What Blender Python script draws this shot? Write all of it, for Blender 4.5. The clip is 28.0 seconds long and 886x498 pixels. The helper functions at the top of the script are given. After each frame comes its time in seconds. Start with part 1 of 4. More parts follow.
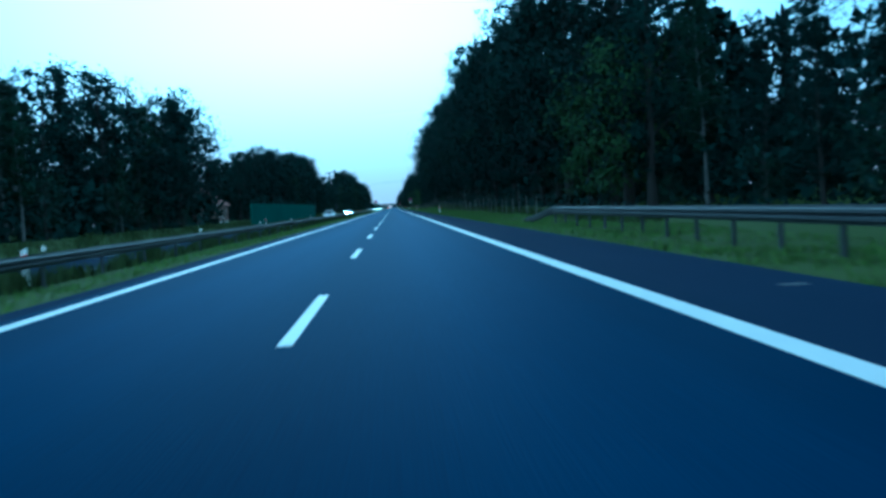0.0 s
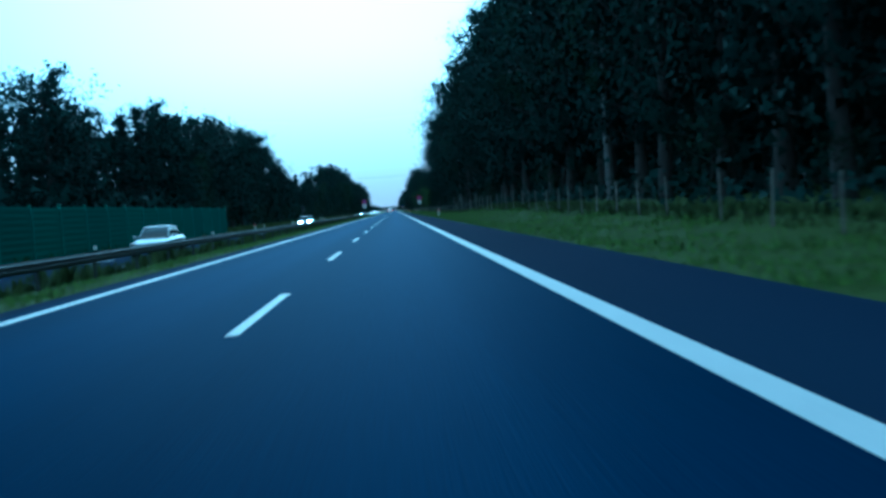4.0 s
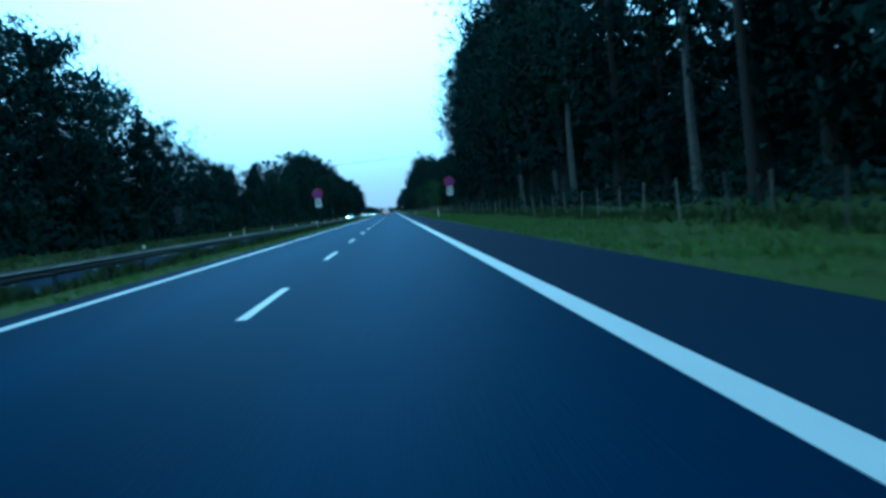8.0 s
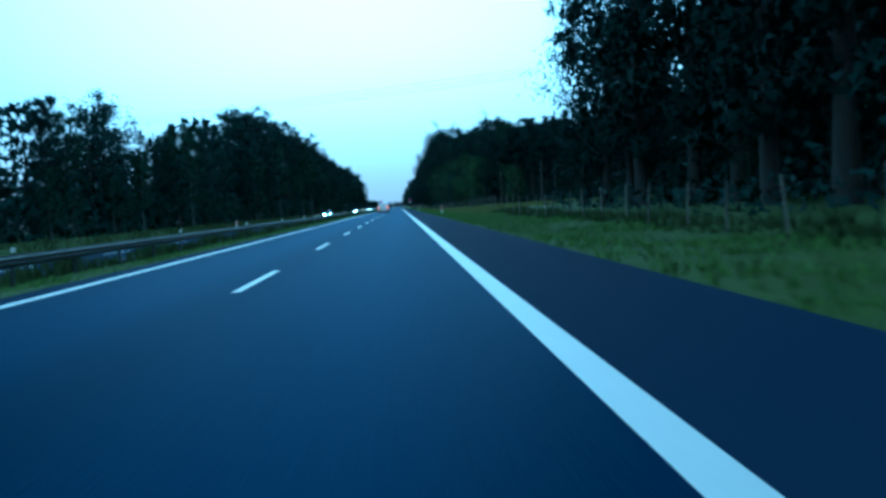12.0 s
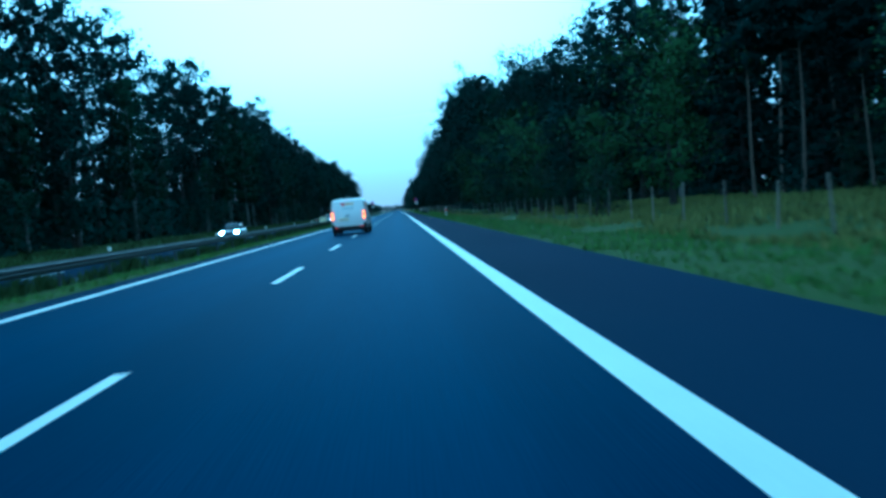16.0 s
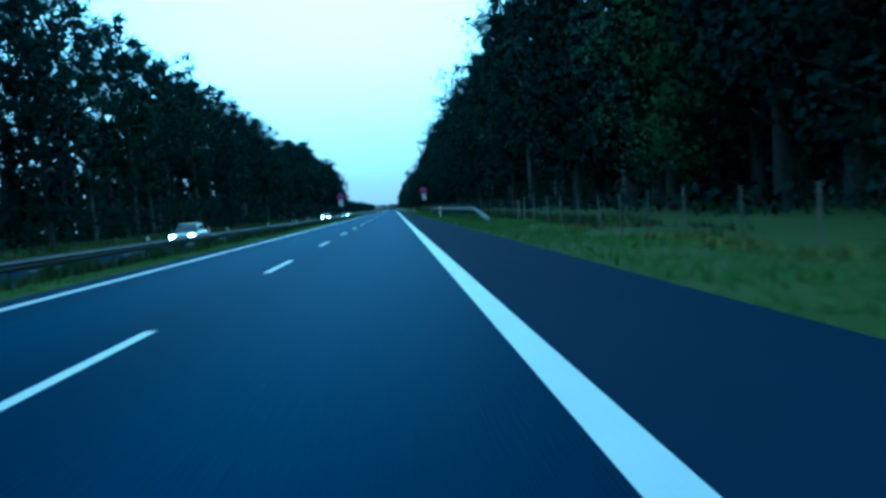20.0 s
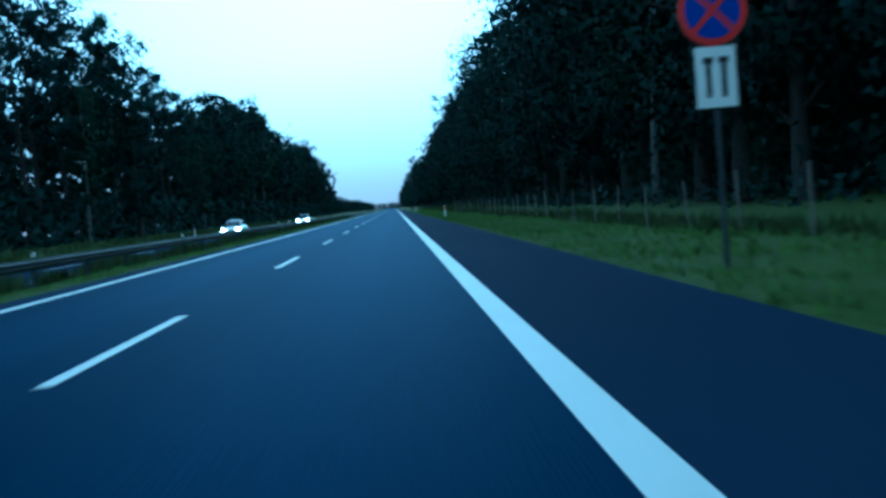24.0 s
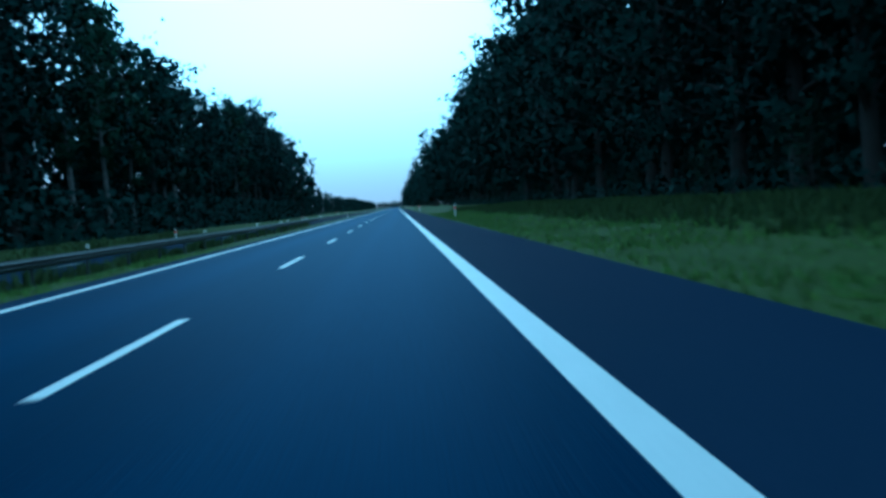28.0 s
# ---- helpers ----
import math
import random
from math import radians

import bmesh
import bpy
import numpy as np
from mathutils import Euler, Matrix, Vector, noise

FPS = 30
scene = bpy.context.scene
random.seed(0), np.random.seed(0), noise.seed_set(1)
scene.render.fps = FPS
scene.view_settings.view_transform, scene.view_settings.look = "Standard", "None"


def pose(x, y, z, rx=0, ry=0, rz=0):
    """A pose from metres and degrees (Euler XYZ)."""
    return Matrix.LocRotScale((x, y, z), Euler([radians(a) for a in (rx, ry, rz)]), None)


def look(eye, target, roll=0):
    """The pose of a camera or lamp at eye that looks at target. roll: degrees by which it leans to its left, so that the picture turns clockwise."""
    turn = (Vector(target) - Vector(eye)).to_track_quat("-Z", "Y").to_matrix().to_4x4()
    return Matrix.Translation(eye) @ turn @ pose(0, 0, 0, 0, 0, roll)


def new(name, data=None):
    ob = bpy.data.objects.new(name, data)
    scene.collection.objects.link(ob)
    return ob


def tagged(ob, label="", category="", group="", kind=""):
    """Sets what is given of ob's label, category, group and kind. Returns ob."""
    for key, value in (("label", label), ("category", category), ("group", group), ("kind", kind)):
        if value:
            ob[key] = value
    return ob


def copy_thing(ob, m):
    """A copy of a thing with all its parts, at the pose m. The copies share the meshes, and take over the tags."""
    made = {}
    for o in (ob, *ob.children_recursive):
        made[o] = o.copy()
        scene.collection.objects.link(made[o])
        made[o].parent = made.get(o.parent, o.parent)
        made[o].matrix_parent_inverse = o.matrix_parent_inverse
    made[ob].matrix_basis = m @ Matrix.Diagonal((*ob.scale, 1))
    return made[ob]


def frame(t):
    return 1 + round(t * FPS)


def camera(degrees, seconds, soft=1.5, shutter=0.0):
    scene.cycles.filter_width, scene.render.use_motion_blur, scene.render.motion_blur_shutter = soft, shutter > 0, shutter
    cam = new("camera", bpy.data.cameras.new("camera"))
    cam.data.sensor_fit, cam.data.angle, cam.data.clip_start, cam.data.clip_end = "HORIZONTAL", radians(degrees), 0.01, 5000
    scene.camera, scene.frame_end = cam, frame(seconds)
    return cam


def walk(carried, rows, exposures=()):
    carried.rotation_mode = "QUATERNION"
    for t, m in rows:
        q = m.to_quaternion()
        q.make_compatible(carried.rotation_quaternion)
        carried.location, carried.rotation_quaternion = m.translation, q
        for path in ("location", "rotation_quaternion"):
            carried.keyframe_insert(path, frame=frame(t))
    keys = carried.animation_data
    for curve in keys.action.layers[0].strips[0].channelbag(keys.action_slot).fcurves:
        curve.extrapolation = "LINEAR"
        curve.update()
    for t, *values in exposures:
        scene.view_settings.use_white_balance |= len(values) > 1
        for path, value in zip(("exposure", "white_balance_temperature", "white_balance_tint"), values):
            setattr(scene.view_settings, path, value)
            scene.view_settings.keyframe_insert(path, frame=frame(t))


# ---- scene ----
# A dual carriageway through woods at dusk. x across the road (0 = the broken lane line), y along it, z up.
EYE_Z = 1.07
# seconds, x, y, pitch, lean, heading
PATH = [
    (0.0, 0.948, 0.00, -3.030, 3.578, -3.376),
    (1.0, 1.082, 26.72, -2.986, 3.952, -3.365),
    (2.0, 1.254, 53.45, -2.818, 3.904, -3.580),
    (3.0, 1.371, 80.17, -2.625, 4.229, -3.712),
    (3.5, 1.552, 93.51, -2.884, 4.336, -3.348),
    (5.5, 1.665, 146.85, -2.813, 3.687, -3.285),
    (6.0, 1.666, 160.19, -2.813, 3.325, -3.208),
    (7.0, 1.656, 186.70, -2.529, 4.793, -3.450),
    (8.0, 1.821, 213.22, -2.860, 5.320, -3.360),
    (9.0, 1.986, 239.56, -2.697, 4.332, -3.708),
    (10.0, 2.184, 265.90, -2.839, 3.717, -3.544),
    (11.0, 2.357, 292.29, -2.780, 3.544, -3.253),
    (11.5, 2.401, 305.49, -3.106, 3.613, -3.147),
    (13.5, 2.337, 358.19, -2.986, 4.827, -2.767),
    (14.0, 2.234, 371.36, -3.060, 4.963, -3.180),
    (15.0, 2.241, 397.85, -2.968, 5.263, -2.980),
    (16.0, 2.223, 424.34, -2.919, 5.017, -2.947),
    (17.0, 2.25, 450.78, -2.900, 5.827, -2.772),
    (18.0, 2.405, 477.22, -3.107, 5.611, -3.603),
    (19.0, 2.526, 503.63, -2.751, 3.167, -3.515),
    (20.0, 2.593, 530.05, -2.974, 4.391, -3.296),
    (21.0, 2.585, 556.51, -3.023, 5.553, -3.010),
    (21.5, 2.498, 569.73, -2.608, 5.375, -3.365),
    (23.5, 2.557, 623.26, -2.963, 3.972, -2.933),
    (24.0, 2.599, 636.76, -3.057, 4.772, -3.250),
    (25.0, 2.682, 663.75, -3.007, 3.502, -3.270),
    (26.0, 2.636, 691.04, -2.744, 3.442, -2.773),
    (27.0, 2.508, 718.08, -2.785, 4.558, -3.190),
    (28.0, 2.483, 745.27, -3.099, 4.619, -3.101),
]
cam = camera(55.0, 28.0, soft=3.3, shutter=0.22)
walk(cam, [(t, pose(x, y, EYE_Z, 90 + pitch, lean, heading)) for t, x, y, pitch, lean, heading in PATH],
     exposures=[(0.0, 0.7, 3420, -29.0), (11.0, 0.6, 3420, -29.0), (14.0, 0.68, 3200, -32.0), (20.0, 0.68, 3240, -32.0), (23.5, 0.6, 3400, -29.0), (28.0, 0.55, 3420, -29.0)])

# ---- dusk sky: the sun stands behind thin cloud, high ahead ----
SUN_UP, SUN_TURN = radians(24.0), radians(-2.0)
HORIZON = (4.4, 3.6, 3.65)
# half the cosine to the sun plus a half, and a twentieth of the cloud's brightness there
GLOW = [(0.0, (0.19, 0.2, 0.21)), (0.5, (0.1, 0.112, 0.122)), (0.78, (0.115, 0.135, 0.15)), (0.93, (0.165, 0.185, 0.2)), (1.0, (0.47, 0.43, 0.42))]
world = bpy.data.worlds.new("dusk_sky")
scene.world = world
world.use_nodes = True
wn = world.node_tree.nodes
sky = wn.new("ShaderNodeTexSky")
sky.sky_type = "NISHITA"
sky.sun_disc = False
sky.sun_elevation = SUN_UP
sky.sun_rotation = SUN_TURN
sky.air_density, sky.dust_density, sky.ozone_density = 0.8, 1.2, 3.5
wn["Background"].inputs["Strength"].default_value = 0.1
# thin cloud over the clear sky, lit through by the low sun ahead and clearing to blue along the horizon
wl = world.node_tree.links
SUN_WAY = (math.sin(SUN_TURN) * math.cos(SUN_UP), math.cos(SUN_TURN) * math.cos(SUN_UP), math.sin(SUN_UP))
veil_at = wn.new("ShaderNodeTexCoord")
flat = wn.new("ShaderNodeMapping")
flat.inputs["Scale"].default_value = (1.0, 1.0, 3.0)
wl.new(veil_at.outputs["Generated"], flat.inputs["Vector"])
veil = wn.new("ShaderNodeTexNoise")
veil.inputs["Scale"].default_value, veil.inputs["Detail"].default_value = 3.5, 4.0
wl.new(flat.outputs["Vector"], veil.inputs["Vector"])
span = wn.new("ShaderNodeMapRange")
span.inputs["To Min"].default_value, span.inputs["To Max"].default_value = 0.9, 0.98
wl.new(veil.outputs["Fac"], span.inputs["Value"])
toward = wn.new("ShaderNodeVectorMath")
toward.operation = "DOT_PRODUCT"
toward.inputs[1].default_value = SUN_WAY
wl.new(veil_at.outputs["Generated"], toward.inputs[0])
glow = wn.new("ShaderNodeValToRGB")
glow.color_ramp.interpolation = "B_SPLINE"
for place, colour in GLOW:
    spot = glow.color_ramp.elements[0] if place == 0 else glow.color_ramp.elements[1] if place == 1 else glow.color_ramp.elements.new(place)
    spot.color = (*colour, 1)
half = wn.new("ShaderNodeMath")
half.operation = "MULTIPLY_ADD"
half.inputs[1].default_value, half.inputs[2].default_value = 0.5, 0.5
wl.new(toward.outputs["Value"], half.inputs[0])
wl.new(half.outputs[0], glow.inputs["Fac"])
bright = wn.new("ShaderNodeVectorMath")
bright.operation = "SCALE"
bright.inputs["Scale"].default_value = 20.0
wl.new(glow.outputs["Color"], bright.inputs[0])
haze = wn.new("ShaderNodeMix")
haze.data_type = "RGBA"
wl.new(span.outputs["Result"], haze.inputs[0])
wl.new(sky.outputs["Color"], haze.inputs[6])
wl.new(bright.outputs[0], haze.inputs[7])
high = wn.new("ShaderNodeSeparateXYZ")
wl.new(veil_at.outputs["Generated"], high.inputs[0])
rise = wn.new("ShaderNodeMapRange")
rise.interpolation_type = "SMOOTHSTEP"
rise.inputs["From Min"].default_value, rise.inputs["From Max"].default_value = -0.01, 0.2
wl.new(high.outputs["Z"], rise.inputs["Value"])
low_sky = wn.new("ShaderNodeMix")
low_sky.data_type = "RGBA"
wl.new(rise.outputs["Result"], low_sky.inputs[0])
low_sky.inputs[6].default_value = (*HORIZON, 1.0)
wl.new(haze.outputs[2], low_sky.inputs[7])
wl.new(low_sky.outputs[2], wn["Background"].inputs["Color"])
sun_data = bpy.data.lights.new("sun", "SUN")
sun_data.energy, sun_data.angle, sun_data.color = 0.4, radians(40), (1.0, 0.95, 0.88)
sun = new("sun", sun_data)
sun.matrix_basis = look((0, 0, 60), (-math.sin(SUN_TURN) * 60, -math.cos(SUN_TURN) * 60, 60 - 60 * math.tan(SUN_UP)))

# ---- materials ----
def material(name, low, high, rough=0.7, scale=4.0, fine=60.0, bump=0.2, metal=0.0, spec=0.4, by="noise", stretch=(1, 1, 1)):
    """Two colours mixed by coarse and fine noise (or per object / per island), with relief from the fine noise."""
    m = bpy.data.materials.new(name)
    m.use_nodes = True
    n, l = m.node_tree.nodes, m.node_tree.links
    b = n["Principled BSDF"]
    b.inputs["Roughness"].default_value, b.inputs["Metallic"].default_value = rough, metal
    b.inputs["Specular IOR Level"].default_value = spec
    co = n.new("ShaderNodeTexCoord")
    mp = n.new("ShaderNodeMapping")
    mp.inputs["Scale"].default_value = stretch
    l.new(co.outputs["Object"], mp.inputs["Vector"])
    big, small = n.new("ShaderNodeTexNoise"), n.new("ShaderNodeTexNoise")
    big.inputs["Scale"].default_value, small.inputs["Scale"].default_value = scale, fine
    big.inputs["Detail"].default_value, small.inputs["Detail"].default_value = 3.0, 4.0
    l.new(mp.outputs["Vector"], big.inputs["Vector"])
    l.new(mp.outputs["Vector"], small.inputs["Vector"])
    mixf = n.new("ShaderNodeMath")
    mixf.operation = "MULTIPLY_ADD"
    l.new(small.outputs["Fac"], mixf.inputs[0])
    mixf.inputs[1].default_value = 0.5
    fac = mixf.outputs[0]
    half = n.new("ShaderNodeMath")
    half.operation = "MULTIPLY"
    half.inputs[1].default_value = 0.5
    l.new(half.outputs[0], mixf.inputs[2])
    if by == "island":
        g = n.new("ShaderNodeNewGeometry")
        l.new(g.outputs["Random Per Island"], half.inputs[0])
    elif by == "leaf":
        g, o = n.new("ShaderNodeNewGeometry"), n.new("ShaderNodeObjectInfo")
        sums = []
        for source, share in ((g.outputs["Random Per Island"], 0.25), (o.outputs["Random"], 0.3), (big.outputs["Fac"], 0.9)):
            add = n.new("ShaderNodeMath")
            add.operation = "MULTIPLY_ADD"
            add.inputs[1].default_value, add.inputs[2].default_value = share, -0.22
            if sums:
                l.new(sums[-1], add.inputs[2])
            l.new(source, add.inputs[0])
            sums.append(add.outputs[0])
        l.new(sums[-1], half.inputs[0])
    elif by == "object":
        g = n.new("ShaderNodeObjectInfo")
        l.new(g.outputs["Random"], half.inputs[0])
    else:
        l.new(big.outputs["Fac"], half.inputs[0])
    ramp = n.new("ShaderNodeValToRGB")
    ramp.color_ramp.elements[0].position, ramp.color_ramp.elements[1].position = 0.25, 0.75
    ramp.color_ramp.elements[0].color, ramp.color_ramp.elements[1].color = (*low, 1), (*high, 1)
    l.new(fac, ramp.inputs["Fac"])
    l.new(ramp.outputs["Color"], b.inputs["Base Color"])
    if bump:
        bp = n.new("ShaderNodeBump")
        bp.inputs["Strength"].default_value, bp.inputs["Distance"].default_value = bump, 0.02
        l.new(small.outputs["Fac"], bp.inputs["Height"])
        l.new(bp.outputs["Normal"], b.inputs["Normal"])
    return m


def lamp_material(name, colour, strength):
    m = bpy.data.materials.new(name)
    m.use_nodes = True
    b = m.node_tree.nodes["Principled BSDF"]
    b.inputs["Base Color"].default_value = (*colour, 1)
    b.inputs["Emission Color"].default_value = (*colour, 1)
    b.inputs["Emission Strength"].default_value = strength
    b.inputs["Roughness"].default_value = 0.2
    return m


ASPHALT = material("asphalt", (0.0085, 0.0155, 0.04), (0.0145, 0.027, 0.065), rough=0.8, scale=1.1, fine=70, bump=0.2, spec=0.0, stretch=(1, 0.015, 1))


def lane_wear(m, centre, width, amount):
    """Lanes polished paler in the middle and darker in the wheel tracks."""
    n, l = m.node_tree.nodes, m.node_tree.links
    b = n["Principled BSDF"]
    colour = b.inputs["Base Color"].links[0].from_socket
    co, sep = n.new("ShaderNodeTexCoord"), n.new("ShaderNodeSeparateXYZ")
    l.new(co.outputs["Object"], sep.inputs[0])
    turn, wave, gain, tint = n.new("ShaderNodeMath"), n.new("ShaderNodeMath"), n.new("ShaderNodeMath"), n.new("ShaderNodeVectorMath")
    turn.operation, wave.operation, gain.operation, tint.operation = "MULTIPLY_ADD", "COSINE", "MULTIPLY_ADD", "SCALE"
    turn.inputs[1].default_value, turn.inputs[2].default_value = 2 * math.pi / width, -2 * math.pi * centre / width
    gain.inputs[1].default_value, gain.inputs[2].default_value = amount, 1.0
    l.new(sep.outputs["X"], turn.inputs[0])
    l.new(turn.outputs[0], wave.inputs[0])
    l.new(wave.outputs[0], gain.inputs[0])
    l.new(colour, tint.inputs[0])
    l.new(gain.outputs[0], tint.inputs["Scale"])
    l.new(tint.outputs[0], b.inputs["Base Color"])


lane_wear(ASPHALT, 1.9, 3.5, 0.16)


def bitumen_gloss(m, share, colour, rough, ior):
    """A bluish gloss that grows towards grazing sight, as on worn bitumen."""
    n, l = m.node_tree.nodes, m.node_tree.links
    b, out = n["Principled BSDF"], n["Material Output"]
    gloss, fresnel, gain, mix = n.new("ShaderNodeBsdfGlossy"), n.new("ShaderNodeFresnel"), n.new("ShaderNodeMath"), n.new("ShaderNodeMixShader")
    gloss.inputs["Color"].default_value, gloss.inputs["Roughness"].default_value = (*colour, 1), rough
    fresnel.inputs["IOR"].default_value = ior
    gain.operation, gain.inputs[1].default_value = "MULTIPLY", share
    l.new(b.inputs["Normal"].links[0].from_socket, gloss.inputs["Normal"])
    l.new(fresnel.outputs[0], gain.inputs[0])
    l.new(gain.outputs[0], mix.inputs[0])
    l.new(b.outputs[0], mix.inputs[1])
    l.new(gloss.outputs[0], mix.inputs[2])
    l.new(mix.outputs[0], out.inputs["Surface"])


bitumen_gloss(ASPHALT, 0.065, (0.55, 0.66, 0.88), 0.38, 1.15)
SHOULDER = material("shoulder_asphalt", (0.0145, 0.0205, 0.043), (0.0205, 0.0285, 0.057), rough=0.85, scale=0.5, fine=80, bump=0.3, spec=0.006, stretch=(1, 0.2, 1))
PAINT = material("road_paint", (0.52, 0.54, 0.54), (0.64, 0.65, 0.64), rough=0.6, scale=2.0, fine=70, bump=0.15, stretch=(1, 0.5, 1))
YELLOW = material("yellow_road_paint", (0.25, 0.2, 0.04), (0.42, 0.34, 0.08), rough=0.6, scale=6)
WORN = material("worn_road_paint", (0.06, 0.066, 0.07), (0.16, 0.17, 0.175), rough=0.8, scale=6)
SOIL = material("grass_ground", (0.033, 0.048, 0.007), (0.056, 0.074, 0.012), rough=0.95, scale=0.5, fine=14, bump=0.6, spec=0.1)
GRASS = material("grass_blades", (0.064, 0.104, 0.013), (0.106, 0.153, 0.024), rough=0.8, scale=0.3, fine=3, bump=0, spec=0.2, by="island")
MEADOW = material("tall_grass", (0.088, 0.097, 0.022), (0.142, 0.15, 0.04), rough=0.85, scale=0.3, fine=3, bump=0, spec=0.15, by="island")
# uncut grass whose base colour also holds the shade of trees and rail
SHADED_ROUGH = material("shaded_rough_grass", (0.024, 0.036, 0.009), (0.045, 0.058, 0.016), rough=0.85, scale=0.3, fine=3, bump=0, spec=0.1, by="island")
LEAF_LIME = material("pale_leaves", (0.036, 0.06, 0.02), (0.06, 0.088, 0.031), rough=0.8, scale=0.32, fine=1.1, bump=0, spec=0.06, by="leaf")
LEAF = material("broad_leaves", (0.006, 0.0145, 0.0145), (0.02, 0.036, 0.028), rough=0.8, scale=0.32, fine=1.1, bump=0, spec=0.06, by="leaf")
LEAF_LIGHT = material("light_leaves", (0.01, 0.021, 0.014), (0.027, 0.046, 0.025), rough=0.8, scale=0.32, fine=1.1, bump=0, spec=0.06, by="leaf")
NEEDLE = material("needles", (0.006, 0.014, 0.015), (0.018, 0.032, 0.026), rough=0.8, scale=0.32, fine=1.1, bump=0, spec=0.06, by="leaf")
BARK = material("bark", (0.014, 0.013, 0.012), (0.037, 0.034, 0.03), rough=0.9, scale=1.5, fine=18, bump=0.8, stretch=(1, 1, 0.3))
PINE_BARK = material("pine_bark", (0.06, 0.048, 0.038), (0.14, 0.115, 0.092), rough=0.9, scale=1.2, fine=16, bump=0.8, stretch=(1, 1, 0.3))
BIRCH_BARK = material("birch_bark", (0.035, 0.035, 0.033), (0.15, 0.147, 0.14), rough=0.8, scale=1.2, fine=7, bump=0.3, stretch=(1, 1, 3))
WOOD_POST = material("weathered_wood", (0.07, 0.064, 0.055), (0.18, 0.165, 0.145), rough=0.9, scale=3, fine=30, bump=0.5, by="object")
STEEL = material("galvanised_steel", (0.03, 0.034, 0.039), (0.062, 0.067, 0.074), rough=0.7, scale=1.2, fine=20, bump=0.05, metal=0.25)
WHITE_PLASTIC = material("white_plastic", (0.82, 0.82, 0.8), (0.92, 0.92, 0.9), rough=0.5, scale=5, fine=40, bump=0.05)
RED_BAND = material("red_reflective_band", (0.5, 0.02, 0.015), (0.68, 0.04, 0.03), rough=0.35, scale=9, fine=60, bump=0.05)
SIGN_RED = material("sign_red", (0.5, 0.02, 0.02), (0.66, 0.035, 0.03), rough=0.35, scale=4, fine=50, bump=0.02)
SIGN_BLUE = material("sign_blue", (0.012, 0.04, 0.3), (0.02, 0.06, 0.42), rough=0.35, scale=4, fine=50, bump=0.02)
SIGN_WHITE = material("sign_white", (0.84, 0.84, 0.8), (0.93, 0.92, 0.88), rough=0.35, scale=4, fine=50, bump=0.02)
FADED_INK = material("faded_ink", (0.12, 0.13, 0.14), (0.22, 0.23, 0.24), rough=0.6)
BLACK_INK = material("black_ink", (0.01, 0.01, 0.01), (0.03, 0.03, 0.03), rough=0.5)
RUBBER = material("rubber", (0.01, 0.01, 0.01), (0.025, 0.025, 0.025), rough=0.85, scale=20)
BLACK_PLASTIC = material("black_plastic", (0.012, 0.012, 0.013), (0.03, 0.03, 0.03), rough=0.6, scale=20)
GREEN_PANEL = material("green_barrier_panel", (0.01, 0.062, 0.045), (0.017, 0.08, 0.056), rough=0.95, spec=0.08, scale=0.8, fine=30, bump=0.1, by="object")
GREEN_STEEL = material("green_painted_steel", (0.03, 0.09, 0.06), (0.05, 0.13, 0.09), rough=0.5)
ROOF_TILE = material("red_roof_tiles", (0.17, 0.075, 0.06), (0.27, 0.14, 0.115), rough=0.8, scale=2, fine=20, bump=0.4)
PINK_RENDER = material("pale_red_brick", (0.15, 0.085, 0.07), (0.34, 0.22, 0.19), rough=0.9, scale=1.5, fine=16, bump=0.4)
WHITE_RENDER = material("white_render", (0.62, 0.6, 0.57), (0.78, 0.76, 0.73), rough=0.9, scale=0.8, fine=25, bump=0.2)
GLASS = material("window_glass", (0.01, 0.012, 0.015), (0.02, 0.024, 0.03), rough=0.08, scale=1, bump=0, spec=0.8)
VAN_WHITE = material("white_van_paint", (0.8, 0.81, 0.81), (0.86, 0.86, 0.86), rough=0.28, scale=1.2, fine=30, bump=0.01, spec=0.6)
HEAD_LAMP = lamp_material("lit_headlamp", (1.0, 0.97, 0.9), 60.0)
TAIL_LAMP = lamp_material("lit_tail_lamp", (1.0, 0.2, 0.045), 3.5)
# weak emission for the tail lamp housings, and for the unlit bumper reflectors too
TAIL_DIM = lamp_material("glowing_red_lens", (0.7, 0.03, 0.02), 0.6)
CHROME = material("alloy", (0.5, 0.5, 0.5), (0.65, 0.65, 0.65), rough=0.3, metal=0.9, bump=0)


# ---- mesh helpers ----
def mesh_of(name, verts, faces, mat, smooth=False, normals=None):
    me = bpy.data.meshes.new(name)
    me.from_pydata([tuple(v) for v in verts], [], [tuple(f) for f in faces])
    for mm in (mat if isinstance(mat, (list, tuple)) else [mat]):
        me.materials.append(mm)
    if smooth:
        me.polygons.foreach_set("use_smooth", [True] * len(me.polygons))
    me.update()
    if normals is not None:
        # leaves take the smooth shading of the crown they belong to
        me.polygons.foreach_set("use_smooth", [True] * len(me.polygons))
        me.normals_split_custom_set_from_vertices(np.asarray(normals).tolist())
    return me


